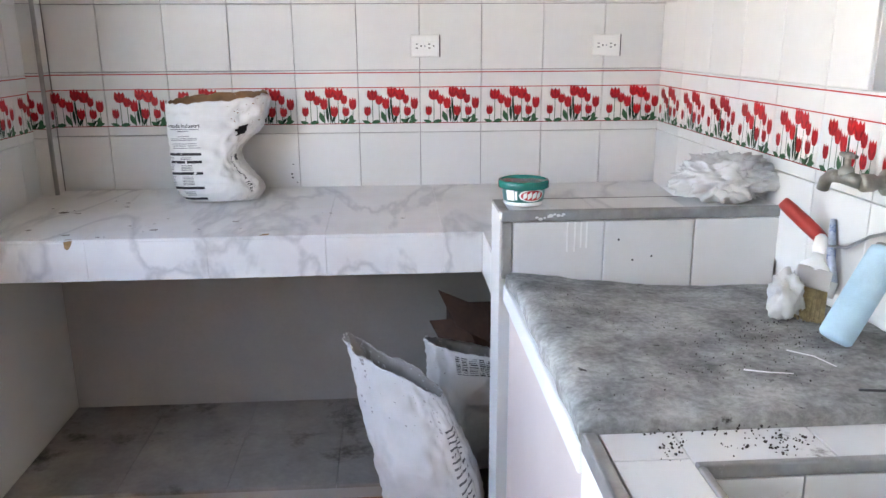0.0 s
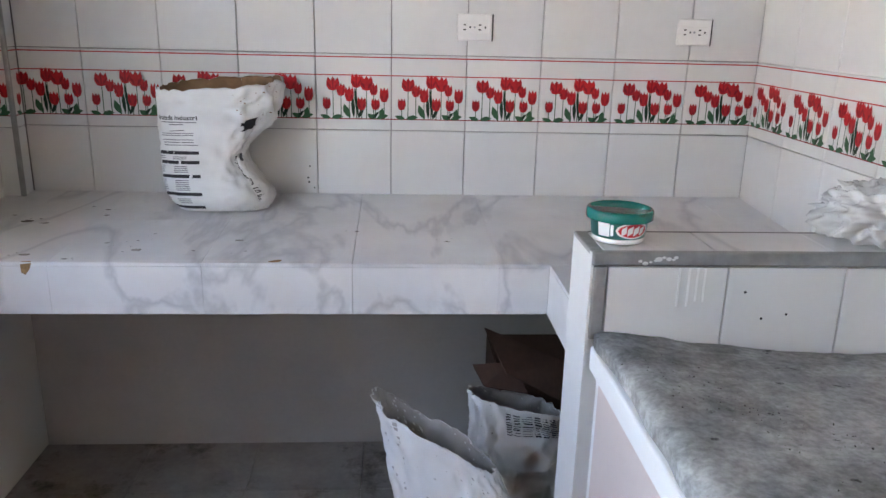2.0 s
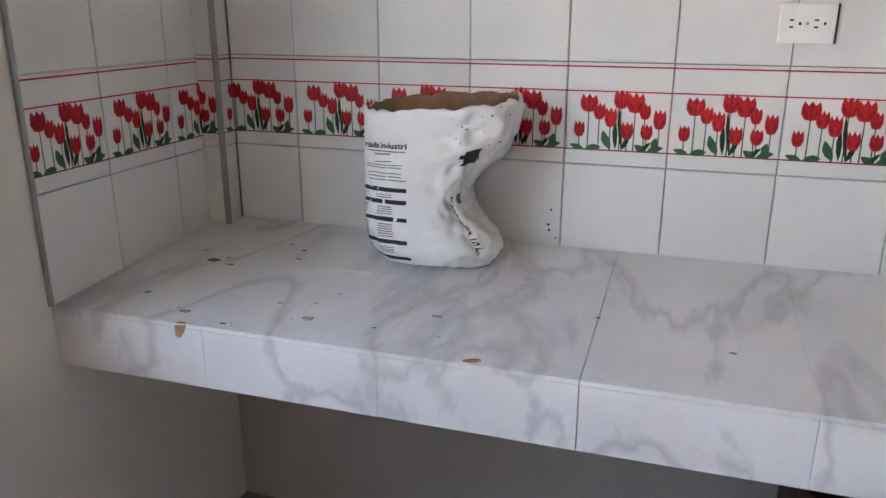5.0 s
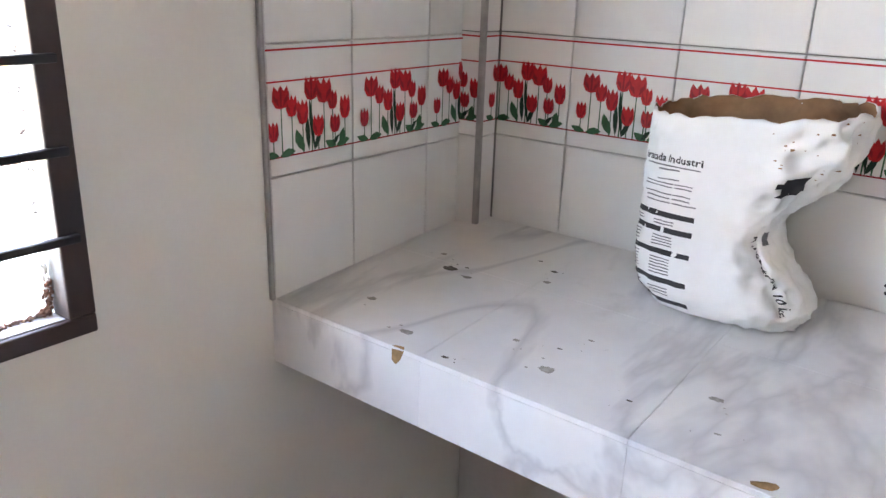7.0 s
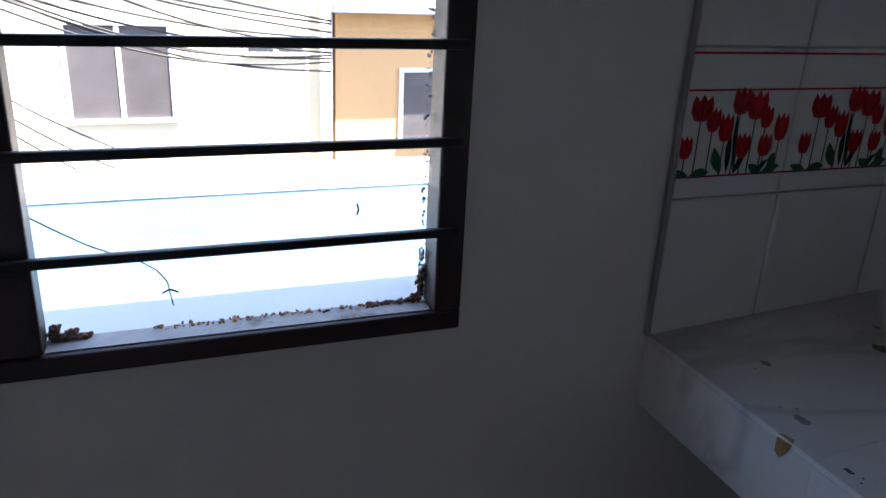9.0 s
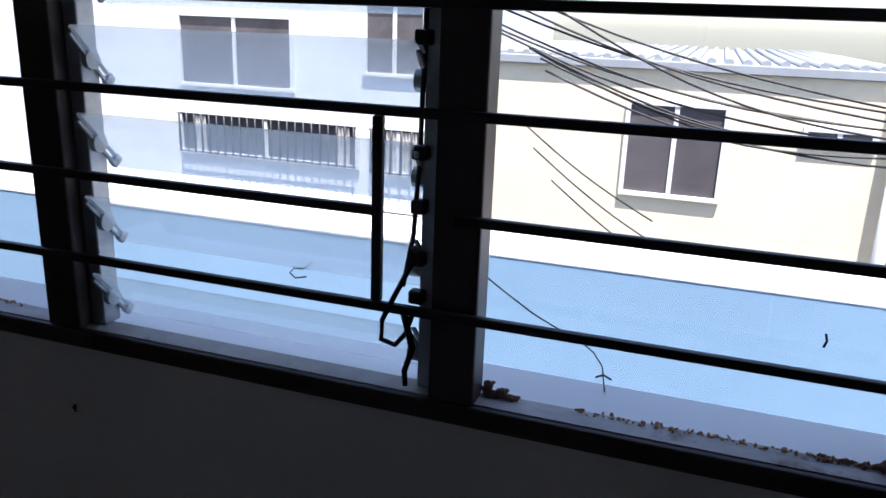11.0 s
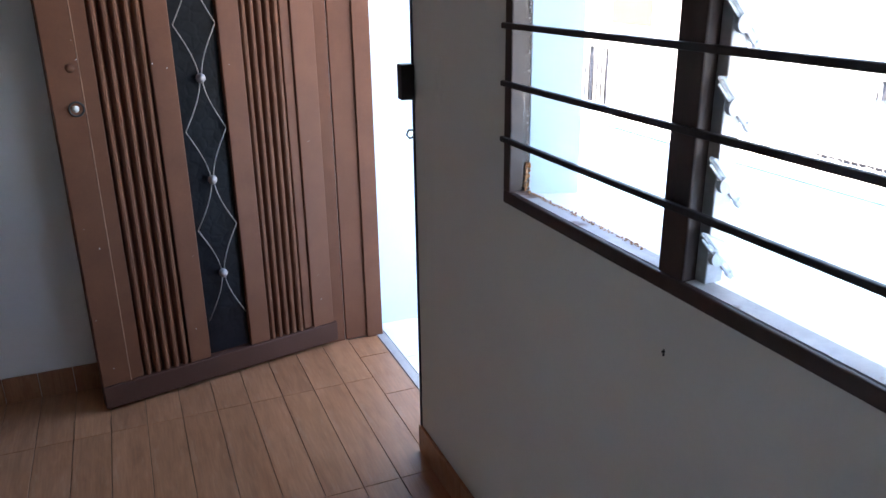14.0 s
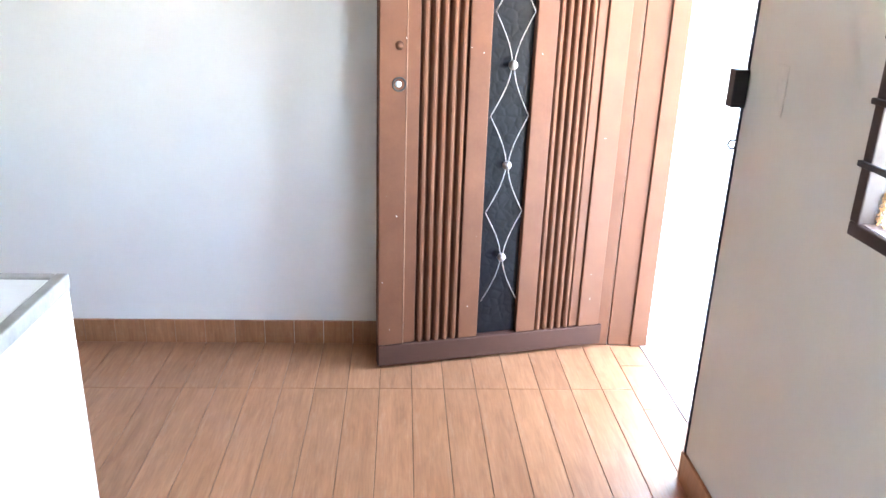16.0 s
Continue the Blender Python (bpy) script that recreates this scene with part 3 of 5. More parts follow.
lathe(bm, [(0.0001, 0.006), (0.006, 0.004), (0.014, 0.0)], 16, pose(0.797, D2 + 0.0002, 1.135, -90, 0, 0))
part("dent", bm, M_DOOR, door_1)
part("edge_seam", boxes(((0.770, D2 + 0.0002, ZR + 0.002), (0.7722, D2 + 0.0014, LH - 0.103))), surface("worn_seam", (0.42, 0.22, 0.14), 0.5, var=0.3, scale=30), door_1)
_rnd = random.Random(11)
for k in range(14):
    x, z = _rnd.choice((0.79, 0.82, 0.52, 0.55, 0.30, 0.05, 0.845)) + _rnd.uniform(-0.015, 0.015), _rnd.uniform(0.12, 1.3)
    bm = bmesh.new()
    bmesh.ops.create_circle(bm, cap_ends=True, segments=7, radius=_rnd.uniform(0.0008, 0.0020))
    bmesh.ops.transform(bm, matrix=pose(x, D2 + 0.0025, z, 90, 0, 0) @ Matrix.Diagonal((1, _rnd.uniform(0.5, 1.4), 1, 1)), verts=bm.verts)
    part("paint_chip", bm, M_OUTWHITE, door_1)
# ---- floor planks and skirting ----
PW, GAP = 0.111, 0.0022


def plank_mesh(w, l, h=0.006):
    bm = bmesh.new()
    e = 0.0009
    lo = [bm.verts.new((x, y, -h)) for x, y in ((0, 0), (w, 0), (w, l), (0, l))]
    mid = [bm.verts.new((x, y, -e)) for x, y in ((0, 0), (w, 0), (w, l), (0, l))]
    top = [bm.verts.new((x, y, 0)) for x, y in ((e, e), (w - e, e), (w - e, l - e), (e, l - e))]
    for a, b in ((lo, mid), (mid, top)):
        for i in range(4):
            bm.faces.new((a[i], a[(i + 1) % 4], b[(i + 1) % 4], b[i]))
    bm.faces.new(top)
    return bm


plank_cache = {}


def plank(x0, x1, y0, y1, parent):
    k = (round(x1 - x0, 4), round(y1 - y0, 4))
    if k not in plank_cache:
        plank_cache[k] = mesh_of("plank", plank_mesh(*k), M_FLOOR)
    return shared("plank", plank_cache[k], parent, pose(x0, y0, FZ))


y_rows = [YS + 0.0005, -0.65, -0.05, 0.55, 1.15, 1.75, 2.24]
for i in range(49):
    xa = -0.113 + PW * i
    for j in range(len(y_rows) - 1):
        if xa > 1.36 and y_rows[j] > 0.45:
            continue
        x0, x1 = max(xa, 0.0), min(xa + PW, XFAR)
        if x1 - x0 > 0.02:
            plank(x0 + GAP / 2, x1 - GAP / 2, y_rows[j] + 0.0004, y_rows[j + 1] - 0.0004, floor)
for a, b in ((YS + 0.010, -0.82), (-0.82, -0.52), (-0.52, DY1 - 0.008)):
    plank(-T + 0.016, -GAP / 2, a + GAP / 2, b - GAP / 2, floor)

SK = 0.092
baseboard_south = group_thing("baseboard_south", pose(0, YS, FZ), "brown wood-look tile skirting along white wall", "baseboard", kind="structure")
baseboard_west = group_thing("baseboard_west", pose(0, 0, FZ), "brown wood-look tile skirting under the window", "baseboard", kind="structure")
baseboard_plinth = group_thing("baseboard_plinth", pose(0, 0, FZ), "brown wood-look skirting on the marble plinth", "baseboard", kind="structure")
sk_cache = {}


def skirt(parent, length, m):
    k = round(length, 4)
    if k not in sk_cache:
        sk_cache[k] = mesh_of("skirting_tile", plank_mesh(k, SK, 0.009), M_FLOOR)
    return shared("skirting_tile", sk_cache[k], parent, m)


for i in range(45):
    x0 = 0.109 + PW * i
    skirt(baseboard_south, PW - GAP, pose(x0 + GAP / 2, 0.010, 0.001, 90, 0, 180) @ Matrix.Translation((-(PW - GAP), 0, 0)))
y = DY1 + 0.006
while y < 2.24:
    w = min(0.30, 2.245 - y)
    skirt(baseboard_west, w - GAP, pose(0.010, y + GAP / 2, 0.001, 90, 0, 90))
    y += 0.30
part("end_cap", boxes(((-0.06, DY1 - 0.008, 0.001), (0.0095, DY1 + 0.005, SK + 0.001), 0.002)), M_FLOOR, baseboard_west)
x = 0.012
while x < 1.34:
    w = min(0.30, 1.355 - x)
    skirt(baseboard_plinth, w - GAP, pose(x + GAP / 2, 2.246, 0.001, 90, 0, 0))
    x += 0.30

# ---- marble counter, plinth ----
M_JOINT = surface("brown_stained_joint", (0.30, 0.27, 0.24), 0.9, var=0.3, scale=12)
counter = group_thing("counter", Matrix.Identity(4), "white veined marble-tile counter with stains along the wall", "counter")
CY, CX = 2.256, 1.362
ZB = 0.742
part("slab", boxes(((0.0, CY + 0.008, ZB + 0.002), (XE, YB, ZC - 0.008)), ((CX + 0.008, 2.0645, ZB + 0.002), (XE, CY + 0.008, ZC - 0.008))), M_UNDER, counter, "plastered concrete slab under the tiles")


def zc(y):
    """Height of the counter top, which rises a little towards the back wall."""
    return ZC + max(0.0, y - CY) * 0.055


def sloped_tile(x0, x1, y0, y1, parent):
    bm = boxes(((x0, y0, ZC - 0.008), (x1, y1, ZC), 0.0009))
    for v in bm.verts:
        v.co.z += zc(v.co.y) - ZC
    return part("top_tile", bm, M_MARBLE, parent)


def slab_tile(name, lo, hi, mat, parent, bev=0.0016):
    return part(name, boxes((lo, hi, bev)), mat, parent)


TW = 0.3135
for i in range(7):
    x0, x1 = max(0.0005, 0.9405 - 3 * TW + TW * i), min(XE, 0.9405 - 2 * TW + TW * i)
    if x0 >= XE - 0.02:
        continue
    ga, gb = (0.0006 if i == 3 else 0.0001), (0.0006 if i == 2 else 0.0001)
    for a, b in ((CY, 2.548), (2.5482, YB)):
        sloped_tile(x0 + ga, x1 - gb, a, b, counter)
    if x0 < CX:
        slab_tile("edge_tile", (x0 + ga, CY, ZB), (min(x1, CX) - gb, CY + 0.0078, ZC - 0.0083), M_MARBLE, counter, 0.0009)
slab_tile("top_tile", (CX, 2.0645, ZC - 0.008), (XE, CY - 0.0006, ZC), M_MARBLE, counter)
slab_tile("edge_tile", (CX, 2.0645, ZB), (CX + 0.0078, CY - 0.0006, ZC - 0.0085), M_MARBLE, counter)
bm = bmesh.new()
_c = [bm.verts.new((x, y, z)) for x, y, z in ((0.262, CY - 0.0012, ZC - 0.004), (0.285, CY - 0.0012, ZC - 0.001), (0.279, CY - 0.0012, ZC - 0.016), (0.270, CY - 0.0012, ZC - 0.027), (0.262, CY - 0.0012, ZC - 0.022))]
bm.faces.new(_c)
_c2 = [bm.verts.new((x, y, ZC + 0.0008)) for x, y in ((0.262, CY - 0.0012), (0.285, CY - 0.0012), (0.279, CY + 0.007), (0.266, CY + 0.004))]
bm.faces.new(_c2)
M_CHIP = surface("brown_chip", (0.40, 0.23, 0.10), 0.95, var=0.4, scale=60)
part("chip", bm, M_CHIP, counter, "ochre chip in the tile edge")
bm = bmesh.new()
lathe(bm, [(0.0001, 0.0012), (0.010, 0.0009), (0.015, 0.0)], 9, pose(0.779, 2.270, zc(2.270), 0, 0, 25) @ Matrix.Diagonal((1.1, 0.5, 1, 1)))
for v in bm.verts:
    v.co.x += 0.004 * noise.noise(v.co * 160)
    v.co.y += 0.004 * noise.noise(v.co * 160 + Vector((5, 0, 0)))
part("chip", bm, M_CHIP, counter, "brown chipped spot")

M_STAIN = surface("grey_brown_stain", (0.37, 0.35, 0.32), 0.8, var=0.4, scale=90, grain=300)
M_DARKSTAIN = surface("black_grime_stain", (0.12, 0.105, 0.09), 0.85, var=0.4, scale=90, grain=300)
_rnd = random.Random(33)
for x, y, r, dark in ((0.157, 2.527, 14, 1), (0.204, 2.515, 9, 0), (0.108, 2.574, 7, 0), (0.312, 2.626, 7, 1), (0.267, 2.653, 5, 1), (0.324, 2.58, 7, 0), (0.132, 2.353, 8, 0), (0.25, 2.30, 12, 0), (0.342, 2.275, 6, 1),
                      (0.471, 2.333, 11, 0), (0.395, 2.377, 5, 0), (0.457, 2.393, 4, 1), (0.481, 2.441, 5, 0), (0.594, 2.33, 4, 1), (0.68, 2.40, 9, 0), (0.706, 2.328, 4, 0), (0.94, 2.468, 5, 1), (1.15, 2.40, 6, 0)):
    for k in range(3):
        bm = bmesh.new()
        rad = 0.001 * r * (1.0 if k == 0 else _rnd.uniform(0.15, 0.3))
        ph, asp = _rnd.uniform(0, 9), _rnd.uniform(0.45, 0.8)
        jx, jy = (0, 0) if k == 0 else (_rnd.uniform(-0.03, 0.03), _rnd.uniform(-0.025, 0.025))
        ring = [bm.verts.new((x + jx + rad * q * math.cos(u), y + jy + asp * rad * q * math.sin(u), zc(y + jy + asp * rad * q * math.sin(u)) + 0.0006)) for u, q in ((6.2832 * i / 20, 1 + 0.55 * noise.noise(Vector((2.2 * math.cos(6.2832 * i / 20) + ph, 2.2 * math.sin(6.2832 * i / 20), ph)))) for i in range(20))]
        bm.faces.new(ring)
        part("stain", bm, M_DARKSTAIN if dark else M_STAIN, counter)

# white tile with the counter's shade put into its colour, plus dark stains
M_SHADEDTILE = surface("shaded_stained_tile", (0.34, 0.315, 0.29), 0.6, var=0.30, scale=5, grain=60, spots=((0.09, 0.07, 0.06), 0.40, 4))
plinth = group_thing("plinth", Matrix.Identity(4), "low plinth with stained tiles darkened for the shade under the counter", "plinth")
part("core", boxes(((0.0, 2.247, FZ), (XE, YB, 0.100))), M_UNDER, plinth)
for i in range(5):
    x0, x1 = max(0.0005, 0.9405 - 3 * TW + TW * i), min(1.362, 0.9405 - 2 * TW + TW * i)
    if x1 - x0 > 0.02:
        for a, b in ((2.240, 2.548), (2.5486, YB)):
            slab_tile("plinth_tile", (x0 + 0.0006, a + 0.0006, 0.1002), (x1 - 0.0006, b - 0.0006, 0.112), M_SHADEDTILE, plinth)

# plaster lining of the niche under the counter, its shade deepened by the colour
thing("niche_back", boxes(((0.004, YB - 0.004, 0.112), (XE, YB + 0.0064, ZB + 0.0019))), M_UNDER, "plastered niche wall darkened for the shade under the counter", "wall", kind="structure")
# ---- low tiled wall and sink counter ----
LWZ, LWY0, LWY1 = 0.984, 1.925, 2.062
low_wall = group_thing("low_wall", Matrix.Identity(4), "low white tiled divider wall with dull metal edge trim", "divider wall")
part("core", boxes(((CX + 0.004, LWY0 + 0.009, FZ), (XE, LWY1, LWZ - 0.009))), M_WHITE, low_wall)
part("end_face", boxes(((CX, LWY0 + 0.002, FZ), (CX + 0.0038, LWY1 + 0.002, LWZ - 0.001))), M_WHITE, low_wall)
xs = [CX + 0.030, 1.602, 1.812, XE - 0.001]
for a, b in zip(xs, xs[1:]):
    slab_tile("wall_tile", (a + 0.001, LWY0, ZC - 0.078), (b - 0.001, LWY0 + 0.0088, LWZ - 0.026), M_TILE, low_wall)
xs = [CX + 0.024, 1.58, 1.79, XE - 0.001]
for a, b in zip(xs, xs[1:]):
    slab_tile("cap_tile", (a + 0.0006, LWY0 + 0.014, LWZ - 0.009), (b - 0.0006, LWY1 - 0.004, LWZ), M_MARBLE, low_wall)
part("edge_trim", boxes(((CX + 0.001, LWY0 - 0.002, LWZ - 0.024), (XE - 0.001, LWY0 + 0.013, LWZ + 0.0015), 0.004)), M_ALU, low_wall, "worn grey metal edge trim")
part("edge_trim", boxes(((CX + 0.005, LWY0 - 0.002, ZC - 0.03), (CX + 0.029, LWY0 + 0.006, LWZ - 0.0245), 0.003)), M_ALU, low_wall, "worn grey metal edge trim")
part("edge_trim", boxes(((CX - 0.001, LWY0 + 0.014, LWZ - 0.008), (CX + 0.023, LWY1, LWZ + 0.001), 0.003)), M_ALU, low_wall, "worn grey metal edge trim")
part("back_trim", boxes(((CX + 0.024, LWY1 - 0.0035, LWZ - 0.012), (XE - 0.001, LWY1 + 0.003, LWZ + 0.0006), 0.002)), M_GROUT, low_wall)
_rnd = random.Random(3)
for k in range(9):
    bm = bmesh.new()
    bmesh.ops.create_circle(bm, cap_ends=True, segments=9, radius=_rnd.uniform(0.003, 0.007))
    bmesh.ops.transform(bm, matrix=pose(1.445 + 0.008 * k + _rnd.uniform(-.003, .003), LWY0 - 0.0026, LWZ - 0.012 + _rnd.uniform(-.007, .006), 90, 0, 0) @ Matrix.Diagonal((1, 0.7, 1, 1)), verts=bm.verts)
    part("paint_splash", bm, M_OUTWHITE, low_wall)
for k in range(4):
    x = 1.515 + 0.014 * k + _rnd.uniform(-.004, .004)
    bm = boxes(((x, LWY0 - 0.0008, LWZ - 0.075 - _rnd.uniform(0, 0.03)), (x + 0.004, LWY0 + 0.001, LWZ - 0.027), 0.0003))
    part("paint_run", bm, M_OUTWHITE, low_wall)

SX0, SY0, SY1 = 1.374, 0.455, 1.9245
ZD = ZC - 0.016                                 # tiled deck, a little under the concrete
BX0, BX1, BY0, BY1 = 1.511, 1.905, 0.56, 1.092  # basin opening
CONY = 1.192
sink_counter = group_thing("sink_counter", Matrix.Identity(4), "built-in sink counter with rough concrete top and white sides", "sink counter")
part("front_wall", boxes(((SX0 + 0.004, SY0 + 0.002, FZ), (SX0 + 0.10, 1.19, ZD - 0.022)), ((SX0 + 0.014, 1.1905, FZ), (SX0 + 0.10, SY1, ZC - 0.09))), M_OUTWHITE, sink_counter)
part("front_panel", boxes(((SX0 + 0.010, 1.1907, FZ), (SX0 + 0.0138, SY1 - 0.03, ZC - 0.0905))), M_PINK, sink_counter, "pale pink painted panel")
part("end_wall", boxes(((SX0 + 0.1005, SY0 + 0.002, FZ), (XE, SY0 + 0.06, ZD - 0.022))), M_OUTWHITE, sink_counter)
part("deck", boxes(((SX0 + 0.1005, CONY + 0.02, ZC - 0.12), (XE, SY1, ZC - 0.080))), M_UNDER, sink_counter)
part("apron", boxes(((SX0 - 0.002, 1.1908, ZC - 0.085), (SX0 + 0.0995, SY1, ZC - 0.0405), 0.004)), M_OUTWHITE, sink_counter, "white painted slab edge")

# rough concrete top, a sheet with uneven relief and broken edge
bm = bmesh.new()
nx, ny = 44, 48
grid = []
for j in range(ny + 1):
    row = []
    for i in range(nx + 1):
        u, v = i / nx, j / ny
        x = SX0 + 0.006 + (XE - SX0 - 0.007) * u
        yy = CONY + (SY1 - CONY) * v
        edge = 0.010 * noise.noise(Vector((yy * 9, 0.3, 1.0))) * (1 - u) ** 6
        z = ZC - 0.002 + 0.0035 * noise.fractal(Vector((x * 11, yy * 11, 0)), 0.8, 2.0, 5) + 0.0012 * noise.noise(Vector((x * 70, yy * 70, 3)))
        z -= 0.056 * min(1.0, max(0.0, (x - 1.385) / 0.40)) ** 0.6 * v ** 2
        if u < 0.06:
            z -= 0.016 * (1 - u / 0.06) ** 2
        if v < 0.02:
            z -= 0.004
        row.append(bm.verts.new((x + edge, yy + (0.006 * noise.noise(Vector((x * 16, 2, 0))) if j == 0 else 0), z)))
    grid.append(row)
for j in range(ny):
    for i in range(nx):
        bm.faces.new((grid[j][i], grid[j][i + 1], grid[j + 1][i + 1], grid[j + 1][i])).smooth = True
rim = [grid[0][i] for i in range(nx + 1)] + [grid[j][nx] for j in range(1, ny + 1)] + [grid[ny][i] for i in range(nx - 1, -1, -1)] + [grid[j][0] for j in range(ny - 1, 0, -1)]
low = [bm.verts.new((v.co.x, v.co.y, ZC - 0.079)) for v in rim]
for i in range(len(rim)):
    k = (i + 1) % len(rim)
    bm.faces.new((rim[i], low[i], low[k], rim[k])).smooth = True
part("concrete_top", bm, M_CONCRETE, sink_counter, "rough grey cement work surface")
M_DIRTYTILE = surface("dirty_white_tile", (0.74, 0.74, 0.73), 0.22, var=0.05, scale=4, grain=30, bump=0.05, spots=((0.16, 0.145, 0.13), 0.33, 13), by_object=0.05)
tz0, tz1 = ZD - 0.0215, ZD - 0.004
for x0, x1, y0, y1 in ((SX0 + 0.024, BX0 - 0.012, 1.117, CONY - 0.006), (BX0 - 0.011, 1.690, 1.105, CONY - 0.006), (1.692, 1.90, 1.105, CONY - 0.006), (1.902, XE - 0.001, 1.105, CONY - 0.006),
                       (SX0 + 0.024, BX0 - 0.012, 0.80, 1.115), (SX0 + 0.024, BX0 - 0.012, SY0 + 0.024, 0.798), (BX0 - 0.011, 1.75, SY0 + 0.024, BY0 - 0.012), (1.752, XE - 0.001, SY0 + 0.024, BY0 - 0.012),
                       (BX1 + 0.012, XE - 0.001, BY0 - 0.010, 0.84), (BX1 + 0.012, XE - 0.001, 0.842, 1.103)):
    slab_tile("deck_tile", (x0, y0, tz0), (x1, y1, tz1), M_DIRTYTILE, sink_counter)
part("edge_trim", boxes(((SX0, SY0, ZD - 0.030), (SX0 + 0.022, CONY - 0.004, ZD - 0.001), 0.004)), M_ALU, sink_counter, "worn grey metal edge trim")
part("edge_trim", boxes(((SX0 + 0.0225, SY0, ZD - 0.030), (XE, SY0 + 0.022, ZD - 0.001), 0.004)), M_ALU, sink_counter, "worn grey metal edge trim")
for lo, hi in (((BX0 - 0.011, BY1, ZD - 0.022), (BX1 + 0.011, BY1 + 0.012, ZD - 0.001)), ((BX0 - 0.011, BY0 - 0.011, ZD - 0.022), (BX1 + 0.011, BY0, ZD - 0.001)),
               ((BX0 - 0.011, BY0 + 0.0005, ZD - 0.022), (BX0, BY1 - 0.0005, ZD - 0.001)), ((BX1, BY0 + 0.0005, ZD - 0.022), (BX1 + 0.011, BY1 - 0.0005, ZD - 0.001))):
    part("basin_trim", boxes((lo, hi, 0.003)), M_ALU, sink_counter)
basin = part("basin", boxes(((BX0 - 0.012, BY0 - 0.012, ZD - 0.275), (BX1 + 0.012, BY1 + 0.012, ZD - 0.255))), M_GROUT, sink_counter, "square tiled sink basin")
for k in range(3):
    a, b = BX0 + (BX1 - BX0) * k / 3 + 0.001, BX0 + (BX1 - BX0) * (k + 1) / 3 - 0.001
    for yy in (BY1 + 0.0005, BY0 - 0.0115):
        part("basin_tile", boxes(((a, yy, ZD - 0.254), (b, yy + 0.011, ZD - 0.023), 0.0012)), M_DIRTYTILE, basin)
    c, d = BY0 + (BY1 - BY0) * k / 3 + 0.001, BY0 + (BY1 - BY0) * (k + 1) / 3 - 0.001
    for xx in (BX0 - 0.0115, BX1 + 0.0005):
        part("basin_tile", boxes(((xx, c, ZD - 0.254), (xx + 0.011, d, ZD - 0.023), 0.0012)), M_DIRTYTILE, basin)
    for n in range(3):
        e, f = BY0 + (BY1 - BY0) * n / 3 + 0.001, BY0 + (BY1 - BY0) * (n + 1) / 3 - 0.001
        part("basin_tile", boxes(((a, e, ZD - 0.2548), (b, f, ZD - 0.246), 0.0012)), M_DIRTYTILE, basin)

M_DIRT = surface("dark_mortar_crumbs", (0.05, 0.042, 0.036), 1.0, var=0.5, scale=60, bump=0.5)
crumbs("mortar_crumbs", [((1.44, 1.186, ZD - 0.003), (1.66, 1.184, ZD - 0.003)), ((1.55, 1.13, ZD - 0.004), (1.66, 1.17, ZD - 0.004)), ((1.62, 1.12, ZD - 0.004), (1.68, 1.16, ZD - 0.004)),
                         ((1.47, 1.12, ZD - 0.004), (1.50, 1.17, ZD - 0.004)), ((1.54, 1.03, ZD - 0.246), (1.64, 1.07, ZD - 0.246))],
       M_DIRT, "dark crumbs of dried mortar and dirt on tiles", "crumbs", 9, 0.03, 36, 0.0024)
crumbs("grit", [((1.45, 1.25, ZC), (1.80, 1.55, ZC)), ((1.62, 1.30, ZC), (1.85, 1.40, ZC)), ((1.42, 1.75, ZC), (1.62, 1.45, ZC)), ((1.70, 1.45, ZC), (1.90, 1.50, ZC))],
       M_DIRT, "fine dark grit strewn on rough concrete", "grit", 10, 0.12, 110, 0.0015)
for pts in ([(1.665, 1.33, ZC + 0.002), (1.70, 1.315, ZC + 0.003), (1.735, 1.31, ZC + 0.002)], [(1.77, 1.40, ZC + 0.002), (1.80, 1.37, ZC + 0.003), (1.815, 1.33, ZC + 0.002)]):
    bm = bmesh.new()
    sweep(bm, pts, lambda u: 0.0014 * (1 - 0.5 * u), 6)
    thing("mortar_scrap", bm, M_OUTWHITE, "thin white scrap lying on the concrete top", "scrap", "scraps on the concrete")
bm = bmesh.new()
sweep(bm, [(1.80, 1.245, ZC + 0.003), (1.85, 1.235, ZC + 0.004), (1.90, 1.222, ZC + 0.003)], 0.0022, 6)
thing("nail", bm, M_BAR, "thin dark nail lying on the concrete top", "nail")

# ---- balcony and street outside ----
thing("ground", boxes(((-60, -60, -3.6), (40, 60, -3.4))), M_ASPHALT, "grey street asphalt below the balcony", "ground", kind="structure")
balcony_floor = group_thing("balcony_floor", Matrix.Identity(4), "white tiled balcony floor outside the door", "floor", kind="structure")
part("slab", boxes(((-1.38, -4.0, -0.20), (-T - 0.021, 5.0, FZ - 0.012))), M_GROUT, balcony_floor)
_me = mesh_of("floor_tile", boxes(((0.001, 0.001, 0.0), (0.329, 0.329, 0.010), 0.0015)), M_OUTWHITE)
for i in range(3):
    for j in range(12):
        shared("floor_tile", _me, balcony_floor, pose(-1.15 + 0.33 * i, -1.084 + 0.33 * j, FZ - 0.012))
parapet = group_thing("parapet", Matrix.Identity(4), "light blue balcony parapet with white top", "parapet", kind="structure")
part("wall", boxes(((-1.36, -4.0, -0.2), (-1.102, 5.0, 0.764))), M_BLUE, parapet)
part("coping", boxes(((-1.365, -4.0, 0.7642), (-1.100, 5.0, 0.774), 0.003)), M_OUTWHITE, parapet)
thing("balcony_side_wall", boxes(((-1.10, -1.25, -0.05), (-T - 0.0125, -1.085, 2.6))), M_PALEBLUE, "pale blue wall beside the doorway", "wall", kind="structure")
bm = bmesh.new()
